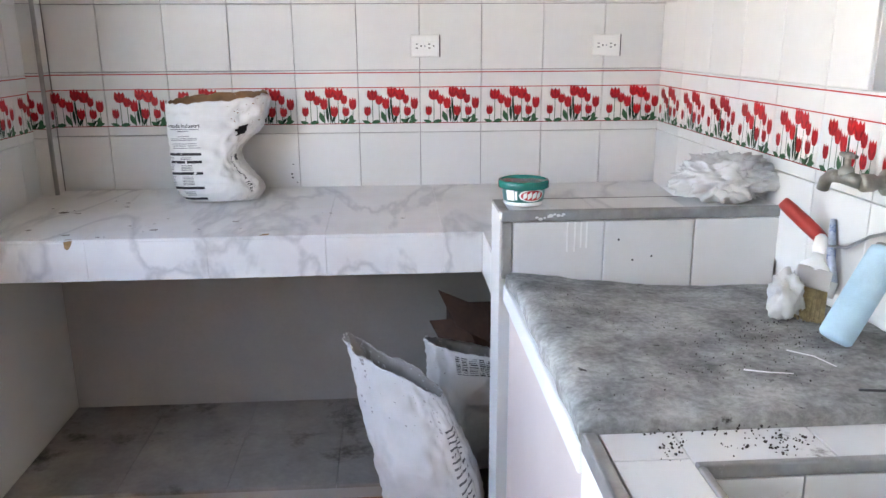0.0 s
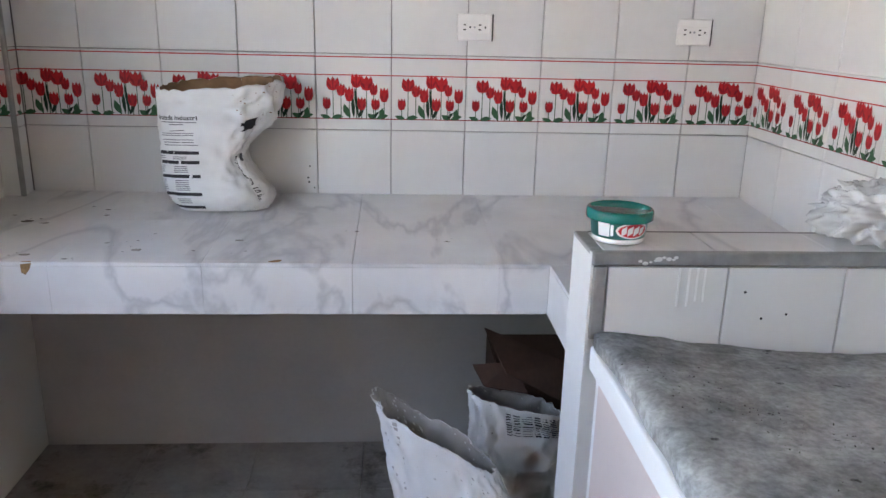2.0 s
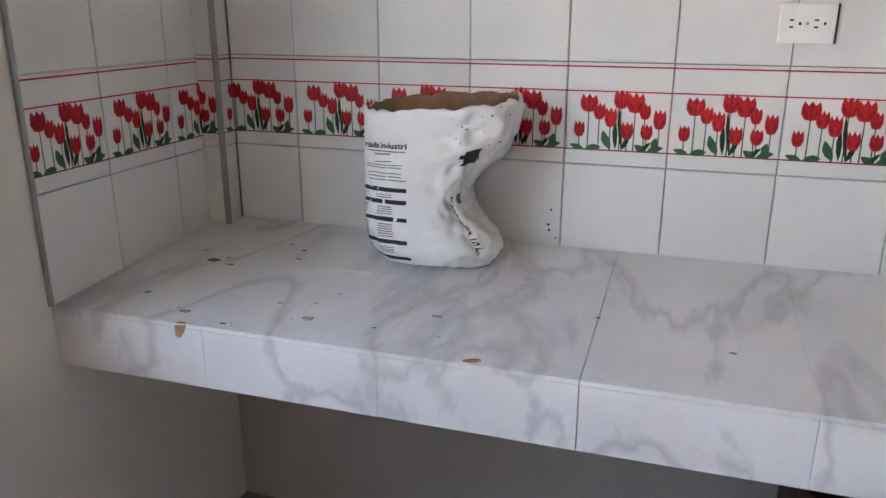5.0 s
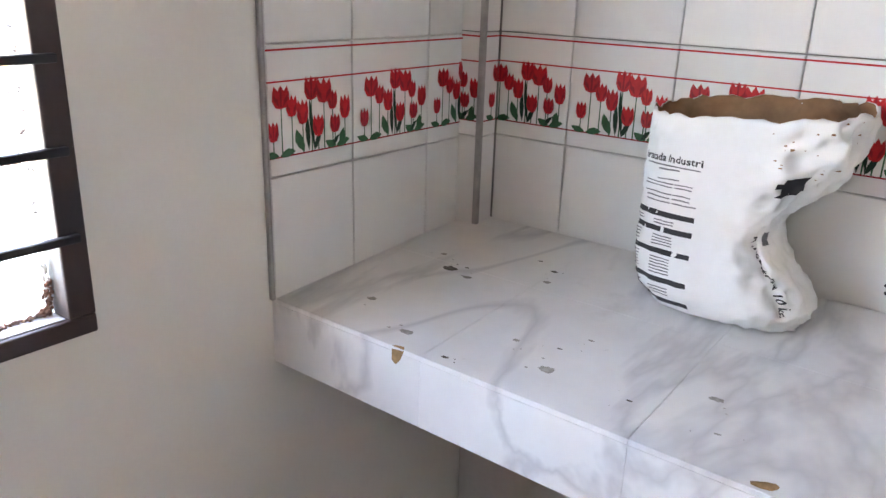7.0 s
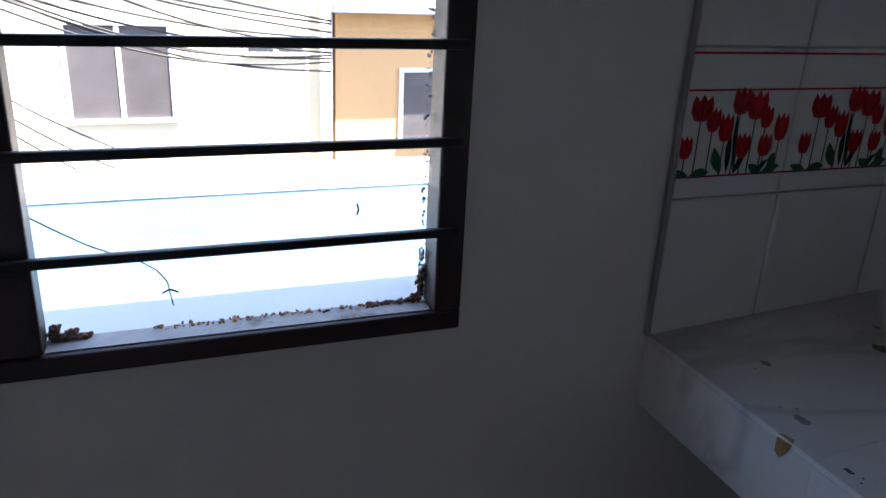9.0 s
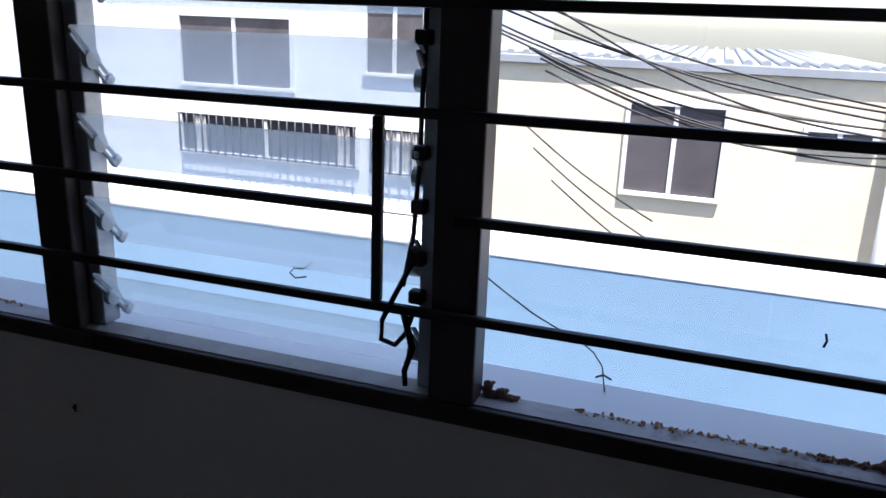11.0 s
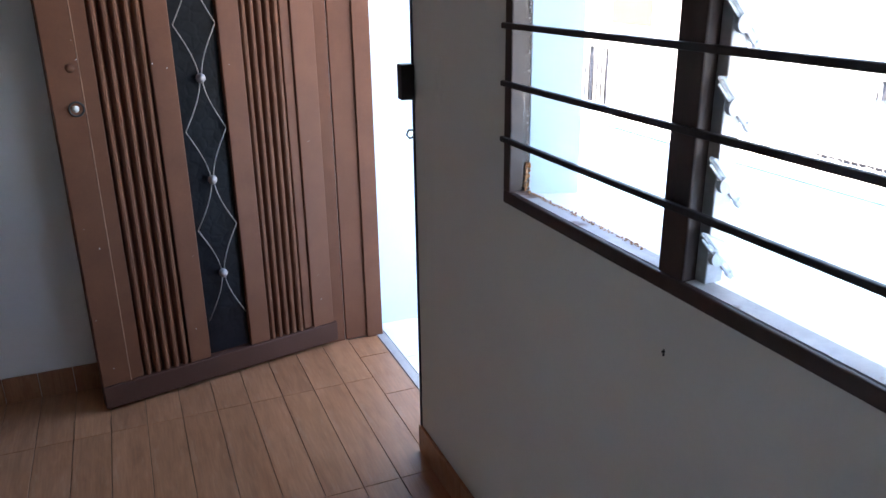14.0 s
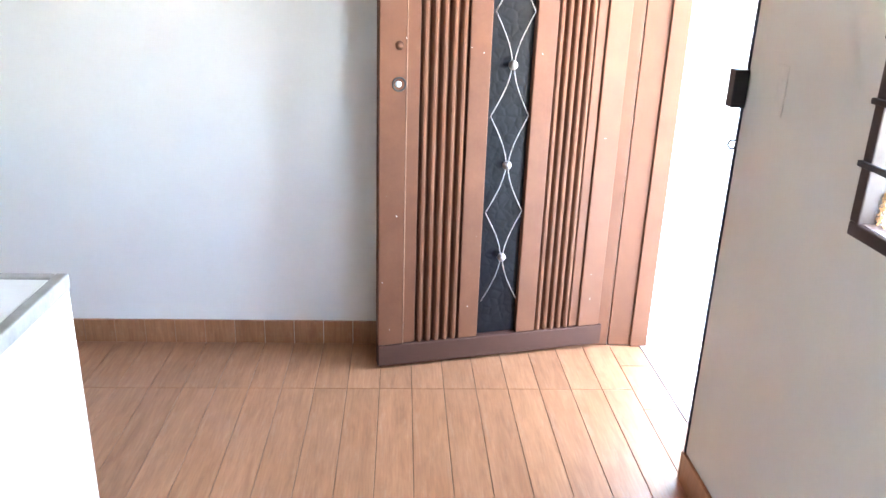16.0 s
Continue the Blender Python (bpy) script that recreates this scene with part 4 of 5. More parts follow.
sweep(bm, [(-0.042, 1.484, 1.072), (-0.056, 1.510, 1.048), (-0.070, 1.538, 1.024), (-0.080, 1.562, 1.008), (-0.090, 1.588, 0.994), (-0.098, 1.608, 0.976), (-0.103, 1.619, 0.958), (-0.107, 1.621, 0.942), (-0.111, 1.624, 0.922)], 0.0009, 6)
sweep(bm, [(-0.107, 1.612, 0.941), (-0.106, 1.621, 0.946), (-0.107, 1.631, 0.941)], 0.0013, 6)
thing("loose_wire", bm, M_BAR, "thin dark wire hanging outside the window pane", "wire")
bm = bmesh.new()
sweep(bm, [(-0.071, 1.248, 1.047), (-0.071, 1.236, 1.036), (-0.071, 1.222, 1.035), (-0.071, 1.216, 1.028), (-0.071, 1.224, 1.022), (-0.071, 1.240, 1.026)], 0.0010, 6)
thing("wire_scrap", bm, M_BAR, "curled scrap of dark wire caught on a louvre", "wire")
bm = bmesh.new()
sweep(bm, [(-0.0295, 1.837, 1.066), (-0.029, 1.839, 1.059), (-0.0295, 1.837, 1.052)], 0.0013, 6)
thing("glass_fleck", bm, M_BAR, "small dark fleck stuck on the window pane", "fleck")

M_CURTAIN = surface("pale_curtain", (0.55, 0.53, 0.50), 0.9, var=0.25, scale=6, grain=30)
M_SIGN = surface("dark_interior_glass", (0.05, 0.055, 0.075), 0.6, var=0.3, scale=3)
M_ROOF = surface("grey_fibre_roof", (0.34, 0.36, 0.38), 0.9, var=0.15, scale=2, grain=20)
HX = -8.0


def house(name, y0, y1, z1, wall_mat, windows, label, depth=7.0, x=HX, roof_over=0.35):
    h = group_thing(name, pose(0, 0, -3.4), label, "house")
    off = 3.4
    part("wall", boxes(((x - depth, y0, 0.0), (x, y1, z1 + off))), wall_mat, h)
    bm = boxes(((x - depth - 0.1, y0 - 0.1, z1 + off + 0.005), (x + roof_over, y1 + 0.1, z1 + off + 0.10), 0.01))
    n = int((y1 - y0) / 0.18)
    for i in range(n):
        yy = y0 + 0.18 * i
        tube(bm, (x - depth, yy, z1 + off + 0.11), (x + roof_over - 0.02, yy, z1 + off + 0.11), 0.05, seg=8)
    part("roof", bm, M_ROOF, h)
    for (a, b, c, d, style) in windows:
        win = part("window", boxes(((x + 0.002, a - 0.05, c - 0.05 + off), (x + 0.05, b + 0.05, c + off), 0.004), ((x + 0.002, a - 0.05, d + off), (x + 0.05, b + 0.05, d + 0.05 + off), 0.004),
                                   ((x + 0.002, a - 0.05, c + off), (x + 0.05, a, d + off), 0.004), ((x + 0.002, b, c + off), (x + 0.05, b + 0.05, d + off), 0.004)), M_OUTWHITE, h)
        mid = (a + b) / 2
        for p, q in ((a, mid - 0.025), (mid + 0.025, b)):
            part("pane", boxes(((x + 0.003, p, c + off), (x + 0.014, q, d + off))), M_SIGN if style == "grille" else M_GLASSDARK, win)
        part("mullion", boxes(((x + 0.002, mid - 0.025, c + off), (x + 0.04, mid + 0.025, d + off), 0.003)), M_OUTWHITE, win)
        if style == "grille":
            k = int((b - a) / 0.12)
            for i in range(k + 1):
                yy = a + (b - a) * i / k
                bm = bmesh.new()
                tube(bm, (x + 0.10, yy, c + off - 0.03), (x + 0.10, yy, d + off + 0.02), 0.015, seg=6)
                lathe(bm, [(0.004, -0.05), (0.026, 0.0), (0.004, 0.05)], 6, pose(x + 0.10, yy, c + off + (d - c) * 0.35))
                part("grille_bar", bm, M_BAR, win)
            for zz in (c - 0.02, d):
                part("grille_rail", boxes(((x + 0.085, a - 0.03, zz + off), (x + 0.098, b + 0.03, zz + off + 0.02))), M_BAR, win)
            for p in (a + 0.18, b - 0.3):
                bm = bmesh.new()
                rows = [[bm.verts.new((x + 0.03 + 0.012 * math.sin(1.1 * k), p + 0.008 * k, zz + off)) for k in range(27)] for zz in (c, d)]
                for k in range(26):
                    bm.faces.new((rows[0][k], rows[0][k + 1], rows[1][k + 1], rows[1][k])).smooth = True
                part("curtain", bm, M_CURTAIN, win)
    return h


yellow_house = house("yellow_house", -1.25, 3.60, 0.93, M_YELLOW, [(0.86, 1.84, -0.40, 0.56, "plain"), (2.66, 3.26, 0.30, 0.40, "plain")], "pale yellow house with sliding window across the street", roof_over=0.06)
orange_house = house("orange_house", 3.64, 11.0, 0.75, M_ORANGE, [(4.45, 5.3, -0.75, 0.08, "plain")], "orange plastered house across the street", x=-8.002)
white_house = house("white_house", -9.4, -1.56, 3.6, M_OUTWHITE, [(-5.3, -3.6, 0.42, 1.3, "plain"), (-8.2, -7.7, 0.52, 1.4, "plain"), (-2.5, -1.75, 0.70, 1.5, "plain"), (-5.35, -2.65, -0.52, -0.02, "grille"), (-2.4, -1.7, -0.55, -0.02, "grille"),
                                                              (-6.2, -4.45, -1.48, -1.12, "grille"), (-3.95, -2.65, -1.48, -1.10, "grille"), (-2.45, -1.75, -1.48, -1.10, "grille")],
                    "white two-storey house with grilled windows across the street", x=-8.4)
far_house = house("far_house", -16.5, -9.6, 2.6, M_OUTWHITE, [(-10.75, -9.7, 0.52, 1.1, "plain"), (-11.6, -10.9, -1.1, 0.0, "grille")], "white house with wooden shutter farther up the street", x=-8.0)
part("shutter", boxes(((-7.945, -10.80, 3.88), (-7.90, -9.65, 4.55), 0.01)), surface("tan_shutter", (0.27, 0.15, 0.08), 0.7, var=0.2, scale=4), far_house, "tan wooden shutter")
bm = boxes(((-8.35, -1.53, -3.4), (-8.15, -1.36, 3.2), 0.01))
thing("white_column", bm, M_OUTWHITE, "tall white column between the houses", "column")
bm = bmesh.new()
tube(bm, (-7.85, 3.50, -3.4), (-7.85, 3.50, 1.6), 0.07, seg=12)
thing("utility_pole", bm, M_OUTWHITE, "white pole between yellow and orange house", "pole")
_rnd = random.Random(21)
for k in range(11):
    y0, z0 = -1.6 + 0.25 * k * _rnd.uniform(0.6, 1.2), 2.3 - 0.12 * k + _rnd.uniform(-0.1, 0.3)
    y1, z1 = 3.30, 0.95 - 0.09 * k * 0.5 + _rnd.uniform(-0.06, 0.06)
    bm = bmesh.new()
    sweep(bm, [(-6.2 - 0.5 * u, y0 + (y1 - y0) * u, -0.22 + z0 + (z1 - z0) * u - 0.22 * math.sin(math.pi * u)) for u in [i / 12 for i in range(13)]], 0.011, 5)
    thing("overhead_cable", bm, M_BAR, "thin black overhead cable above the street", "cable", "overhead street cables")
for k in range(3):
    bm = bmesh.new()
    sweep(bm, [(-6.6, -0.1 + 1.4 * u + 0.2 * k, 0.5 - 0.3 * k - 0.9 * u - 0.06 * math.sin(math.pi * u)) for u in [i / 10 for i in range(11)]], 0.008, 5)
    thing("overhead_cable", bm, M_BAR, "thin black cable slung across the yellow facade", "cable", "overhead street cables")

# ---- window in the east wall ----
window_2 = group_thing("window_2", Matrix.Identity(4), "small grey framed window above the sink", "window", kind="structure")
M_GREYFRAME = surface("grey_aluminium_frame", (0.30, 0.29, 0.28), 0.45, metal=0.5, var=0.15, scale=15)
x0, x1 = XE + 0.05, XE + 0.09
part("window_frame", boxes(((x0, EY0, EZ0), (x1, EY1, EZ0 + 0.035), 0.003), ((x0, EY0, EZ1 - 0.035), (x1, EY1, EZ1), 0.003), ((x0, EY0, EZ0 + 0.035), (x1, EY0 + 0.035, EZ1 - 0.035), 0.003),
                           ((x0, EY1 - 0.035, EZ0 + 0.035), (x1, EY1, EZ1 - 0.035), 0.003)), M_GREYFRAME, window_2)
p = part("pane", boxes(((x0 + 0.018, EY0 + 0.036, EZ0 + 0.036), (x0 + 0.022, EY1 - 0.036, EZ1 - 0.036))), clear_glass("grey_tinted_glass", (0.42, 0.42, 0.42), 0.25, 0.15), window_2)
p.visible_shadow = False
# added enclosure behind the pane, so no daylight enters from the east
thing("light_block_top", boxes(((XE + 0.147, 0.61, 2.45), (XE + 1.2, YB + 0.15, 2.55))), M_WHITE, "added white cover keeping daylight off the small window", "ceiling", kind="structure")
thing("light_block_base", boxes(((XE + 0.147, 0.61, -0.14), (XE + 1.2, YB + 0.15, FZ))), M_UNDER, "added grey base closing the space behind the small window", "floor", kind="structure")
thing("light_block_back", boxes(((XE + 1.2, 0.61, -3.4), (XE + 1.3, 3.2, 3.2))), M_UNDER, "added grey backing that blocks daylight behind the small window", "wall", kind="structure")

# ---- plastic tub ----
M_GREENLID = surface("dark_green_plastic", (0.0, 0.17, 0.145), 0.22, var=0.08, scale=10, bump=0.03)
M_TUB = surface("teal_tub_plastic", (0.0, 0.19, 0.165), 0.28, var=0.08, scale=10, bump=0.03)
M_LABELWHITE = surface("white_label", (0.82, 0.83, 0.82), 0.4, var=0.03)
M_LABELRED = surface("red_label", (0.60, 0.02, 0.03), 0.4, var=0.06)
tub = group_thing("plastic_tub", pose(1.428, 2.008, LWZ + 0.0015), "round green plastic tub with red label on divider", "tub")
bm = bmesh.new()
lathe(bm, [(0.001, 0.0), (0.0435, 0.0), (0.0455, 0.002), (0.0460, 0.006), (0.0470, 0.010)], 40)
part("base", bm, M_LABELWHITE, tub, "white bottom rim")
bm = bmesh.new()
lathe(bm, [(0.0470, 0.0101), (0.0520, 0.046), (0.0535, 0.0465)], 40)
part("body", bm, M_TUB, tub)
bm = bmesh.new()
lathe(bm, [(0.0530, 0.040), (0.0585, 0.0402), (0.0592, 0.042), (0.0592, 0.0535), (0.0575, 0.057), (0.0530, 0.0585), (0.0515, 0.0555), (0.0490, 0.0545), (0.001, 0.0545)], 48)
part("lid", bm, M_GREENLID, tub, "dark green snap lid")


def tub_r(z):
    return 0.0470 + (z - 0.0101) / 0.0359 * 0.005


def wrap_patch(a0, a1, z0, z1, off, shape=None, n=18):
    bm = bmesh.new()
    rows = []
    for j in range(7):
        v = j / 6
        row = []
        for i in range(n + 1):
            u = i / n
            z = z0 + (z1 - z0) * v
            a = radians(a0 + (a1 - a0) * u)
            if shape == "oval":
                z = (z0 + z1) / 2 + (v - 0.5) * (z1 - z0) * math.sqrt(max(0.0, 1 - (2 * u - 1) ** 2))
            if shape == "slant":
                z += 0.006 * (u - 0.5)
            r = tub_r(z) + off
            row.append(bm.verts.new((r * math.cos(a), r * math.sin(a), z)))
        rows.append(row)
    for j in range(6):
        for i in range(n):
            bm.faces.new((rows[j][i], rows[j][i + 1], rows[j + 1][i + 1], rows[j + 1][i])).smooth = True
    bmesh.ops.remove_doubles(bm, verts=bm.verts, dist=1e-5)
    return bm


part("label_oval", wrap_patch(-112, -36, 0.012, 0.041, 0.0004, "oval"), M_LABELWHITE, tub, "white oval label")
part("label_oval", wrap_patch(-107, -41, 0.0145, 0.0385, 0.0008, "oval"), M_LABELRED, tub, "red oval label")
part("label_block", wrap_patch(-150, -124, 0.014, 0.038, 0.0005), M_LABELWHITE, tub)
part("label_strip", wrap_patch(-122, -116, 0.016, 0.036, 0.0006), M_LABELWHITE, tub)
for i, (a, b) in enumerate(((-100, -90), (-88, -77), (-75, -63), (-61, -50))):
    part("label_stroke", wrap_patch(a, b, 0.020, 0.033, 0.0012, "slant", 4), M_LABELWHITE, tub)

# ---- paper sacks ----
M_PAPER = surface("white_sack_paper", (0.74, 0.735, 0.72), 0.7, var=0.06, scale=9, grain=60, bump=0.25, dist=0.002)
M_KRAFT = surface("brown_kraft_lining", (0.30, 0.165, 0.085), 0.85, var=0.3, scale=14, grain=70, bump=0.3)
M_GREYPAPER = surface("grey_inner_paper", (0.42, 0.40, 0.38), 0.85, var=0.15, scale=10)
M_INK = surface("black_print_ink", (0.018, 0.018, 0.022), 0.7, var=0.3, scale=50)
M_INKGREY = surface("grey_print_ink", (0.16, 0.16, 0.17), 0.7, var=0.3, scale=60)


def sack_mesh(shape, fill, inner, n=96, m=60, wall=0.0022, rag=0.006, seed=0):
    """shape(a, v) gives the paper's surface at angle a (0 to 1) and height v (0 to 1)."""
    outer = bmesh.new()
    rnd = [noise.noise(Vector((i * 0.37, seed, 0.1))) for i in range(n)]
    rings = []
    for j in range(m + 1):
        v = j / m
        ring = []
        for i in range(n):
            a = i / n
            vv = v + (rag * 4 * rnd[i] if j == m else 0)
            ring.append(outer.verts.new(shape(a, min(vv, 1.04))))
        rings.append(ring)
    cen = [sum((w.co for w in r), Vector()) / n for r in rings]
    bottom = outer.verts.new(cen[0])
    for i in range(n):
        outer.faces.new((rings[0][(i + 1) % n], rings[0][i], bottom)).smooth = True
    for r, s in zip(rings, rings[1:]):
        for i in range(n):
            outer.faces.new((r[i], r[(i + 1) % n], s[(i + 1) % n], s[i])).smooth = True
    top = rings
    jf = int(m * fill)
    prev = None
    for j in range(m, jf - 1, -1):
        ring = []
        for i in range(n):
            p = top[j][i].co
            d = (cen[j] - p)
            ring.append(outer.verts.new(p + d.normalized() * min(wall, d.length * 0.4)))
        if prev is None:
            for i in range(n):
                f = outer.faces.new((top[m][i], top[m][(i + 1) % n], ring[(i + 1) % n], ring[i]))
        else:
            for i in range(n):
                f = outer.faces.new((prev[i], prev[(i + 1) % n], ring[(i + 1) % n], ring[i]))
                f.smooth, f.material_index = True, 1
        prev = ring
    c = outer.verts.new(sum((w.co for w in prev), Vector()) / n + Vector((0, 0, 0.01)))
    for i in range(n):
        f = outer.faces.new((prev[i], prev[(i + 1) % n], c))
        f.smooth, f.material_index = True, 1
    return outer


def on_sack(shape, centre, verts, off=0.0012):
    """Lays points (a, v) on a sack's paper."""
    out = []
    for a, v in verts:
        p = shape(a, v)
        du, dv = shape(a + 0.004, v) - p, shape(a, v + 0.01) - p
        nn = du.cross(dv)
        nn = nn.normalized() if nn.length > 1e-9 else Vector((0, -1, 0))
        out.append(p + nn * off)
    return out


def sack_patch(shape, a0, a1, v0, v1, slant=0.0, na=8, nv=2, off=0.0013):
    bm = bmesh.new()
    uv = [(a0 + (a1 - a0) * i / na, v0 + (v1 - v0) * j / nv + slant * (i / na)) for j in range(nv + 1) for i in range(na + 1)]
    vs = [bm.verts.new(p) for p in on_sack(shape, None, uv, off)]
    for j in range(nv):
        for i in range(na):
            k = j * (na + 1) + i
            bm.faces.new((vs[k], vs[k + 1], vs[k + na + 2], vs[k + na + 1])).smooth = True
    return bm


def lettering(text, size, shape, a0, v0, da, dv, turn=0.0):
    """Letters of the built-in font laid on a sack: da, dv scale metres to its coordinates."""
    cu = bpy.data.curves.new("letters", "FONT")
    cu.body, cu.size, cu.resolution_u = text, size, 2
    cu.offset = size * 0.02
    ob = bpy.data.objects.new("letters", cu)
    me = bpy.data.meshes.new_from_object(ob)
    bm = bmesh.new()
    bm.from_mesh(me)
    bpy.data.objects.remove(ob)
    bpy.data.curves.remove(cu)
    bpy.data.meshes.remove(me)
    bmesh.ops.triangulate(bm, faces=bm.faces)
    c, s = math.cos(radians(turn)), math.sin(radians(turn))
    uv = [(a0 + (v.co.x * c - v.co.y * s) * da, v0 + (v.co.x * s + v.co.y * c) * dv) for v in bm.verts]
    for v, p in zip(bm.verts, on_sack(shape, None, uv, 0.0014)):
        v.co = p
    return bm


def smooth01(x):
    x = min(1.0, max(0.0, x))
    return x * x * (3 - 2 * x)


def sack_one(a, v):
    """The half-empty sack on the counter; a = 0 faces east, 0.75 faces the room."""
    th = 2 * math.pi * a
    c, s = math.cos(th), math.sin(th)
    base = smooth01(v / 0.10)
    rx = 0.134 * (0.82 + 0.18 * base)
    ry = 0.088 * (0.80 + 0.20 * base) * (1 - 0.10 * v)
    right = max(0.0, c)
    waist = 0.078 * math.exp(-((v - 0.42) / 0.20) ** 2) * right ** 1.2
    flare = 0.026 * smooth01((v - 0.60) / 0.4) * right
    left = 0.012 * smooth01((0.30 - v) / 0.3) * max(0.0, -c)
    ex = (abs(c) ** 0.8) * (1 if c > 0 else -1)
    x = rx * ex - waist + flare + left - 0.008 * v
    y = ry * (abs(s) ** 0.75) * (1 if s > 0 else -1) + 0.012 * v
    crease = 0.016 * math.exp(-((a - 0.86 - 0.05 * (v - 0.4)) / 0.030) ** 2) * math.exp(-((v - 0.45) / 0.25) ** 2)
    fold = 0.010 * math.exp(-((a - 0.90 + 0.18 * (v - 0.35)) / 0.022) ** 2) * math.exp(-((v - 0.40) / 0.16) ** 2)
    y += crease - fold
    k = Vector((c * 2.2, s * 2.2, v * 5))
    w = 0.006 * noise.noise(k * 1.3) + 0.0035 * (0.5 - abs(noise.noise(k * 4.3))) + 0.007 * (1 - 2 * abs(noise.noise(k * 2.1 + Vector((3, 1, 7)))))
    amp = 0.6 + 1.3 * smooth01(c * 1.5 + 0.2)
    z = 0.311 * v + 0.012 * smooth01((v - 0.8) / 0.2) * c + 0.012 * smooth01((v - 0.55) / 0.45) * s
    return Vector((x + w * amp * c, y + w * amp * s, max(0.0, z)))


paper_sack = group_thing("paper_sack", pose(0.583, 2.672, zc(2.66), -3, 0, 3), "open crumpled white paper lime sack on counter", "sack")
part("bag", sack_mesh(sack_one, 0.74, M_KRAFT, seed=1, rag=0.010), [M_PAPER, M_KRAFT], paper_sack, "white paper bag with brown inner lining")
A0, A1 = 0.585, 0.745
part("title", lettering("dratada Industri", 0.0172, sack_one, A0 - 0.005, 0.725, 1.35, 3.25, 2), M_INK, paper_sack, "black lettering")
for v, a0, a1, hgt in ((0.705, A0 + .01, A1 - 0.02, 0.007), (0.685, A0 + 0.05, A0 + 0.10, 0.008), (0.635, A0 + 0.05, A1 - 0.06, 0.006), (0.612, A0, A1 - 0.03, 0.006), (0.595, A0, A1 - 0.03, 0.006),
                       (0.560, A0, A1 - 0.03, 0.006), (0.540, A0, A1 - 0.03, 0.006), (0.520, A0, A1 - 0.02, 0.006)):
    part("print_line", sack_patch(sack_one, a0, a1, v, v + hgt, 0.006), M_INKGREY, paper_sack)
for v in (0.450, 0.375, 0.265, 0.125, 0.018):
    part("print_bar", sack_patch(sack_one, A0 - 0.03, A1 - 0.02, v, v + 0.026, 0.006, 10), M_INK, paper_sack, "black printed bar")
for v in (0.430, 0.415, 0.355, 0.340, 0.325, 0.310, 0.245, 0.230, 0.215, 0.20, 0.185, 0.17, 0.10, 0.085, 0.07):
    part("print_line", sack_patch(sack_one, A0 + 0.055, A0 + 0.105, v, v + 0.006, 0.003, 5), M_INKGREY, paper_sack)
    part("print_line", sack_patch(sack_one, A0 - 0.03, A0 + 0.01, v, v + 0.005, 0.003, 4), M_INKGREY, paper_sack)
part("emblem", sack_patch(sack_one, 0.835, 0.872, 0.64, 0.74, 0.02, 6, 5), M_INK, paper_sack, "black printed emblem")
part("emblem", sack_patch(sack_one, 0.822, 0.884, 0.685, 0.715, 0.0, 6, 3), M_INK, paper_sack, "black printed emblem")
part("side_title", lettering("A Industrial 10 kg", 0.0165, sack_one, 0.842, 0.44, 1.25, 3.2, -72), M_INK, paper_sack, "black lettering")
part("side_mark", sack_patch(sack_one, 0.905, 0.925, 0.40, 0.46, 0.0, 4, 3), M_INKGREY, paper_sack)


def leaning(w, d, h, lean, rot, seed, pinch=0.0, tip=0.0):
    q = Euler((0, 0, radians(rot))).to_matrix()

    def f(a, v):
        th = 2 * math.pi * a
        c, s = math.cos(th), math.sin(th)
        b = smooth01(v / 0.12)
        full = 1 - 0.25 * smooth01((v - 0.35) / 0.6)
        x = w * (0.85 + 0.15 * b) * (abs(c) ** 0.75) * (1 if c > 0 else -1)
        y = d * (0.8 + 0.2 * b) * (abs(s) ** 0.85) * (1 if s > 0 else -1) * full * (1 - pinch * smooth01((v - 0.55) / 0.45))
        k = Vector((c * 2.0, s * 2.0, v * 4 + seed))
        wv = 0.010 * noise.noise(k * 1.2) + 0.009 * (1 - 2 * abs(noise.noise(k * 1.9 + Vector((seed, 4, 2))))) + 0.005 * (1 - 2 * abs(noise.noise(k * 4.1 + Vector((2, seed, 5)))))
        p = q @ Vector((x + wv * c, y + wv * s, 0))
        z = h * v + tip * smooth01((v - 0.5) / 0.5) * (-c)
        return Vector((p.x + lean[0] * v + lean[0] * 0.3 * v * v, p.y + lean[1] * v, max(0.0, z)))
    return f


sack_two = leaning(0.128, 0.080, 0.558, (-0.105, 0.02), -18, 3.3, 0.45, 0.075)
s2 = group_thing("paper_sack", pose(1.250, 2.118, FZ + 0.0005), "white paper sack leaning open under the counter", "sack")
part("bag", sack_mesh(sack_two, 0.70, None, seed=4, rag=0.004), [M_PAPER, M_GREYPAPER], s2)
for i in range(13):
    v = 0.28 + 0.040 * i
    part("print_line", sack_patch(sack_two, 0.885, 0.955, v, v + 0.012, 0.05, 6), M_INKGREY, s2)
part("print_block", sack_patch(sack_two, 0.90, 0.945, 0.20, 0.245, 0.04, 6), M_INK, s2)
sack_three = leaning(0.115, 0.085, 0.360, (-0.02, 0.0), 12, 8.1, 0.3, 0.045)
s3 = group_thing("paper_sack", pose(1.355, 2.37, 0.1122), "white paper sack with dense black print on plinth", "sack")
part("bag", sack_mesh(sack_three, 0.80, None, seed=6, rag=0.004), [M_PAPER, M_GREYPAPER], s3)
_rnd = random.Random(8)
for i in range(9):
    for k in range(10):
        a = 0.70 + 0.022 * k
        part("print_speck", sack_patch(sack_three, a, a + 0.017, 0.82 + 0.017 * i, 0.82 + 0.017 * i + _rnd.uniform(0.004, 0.011), 0, 2, 1), M_INK if _rnd.random() < 0.6 else M_INKGREY, s3)

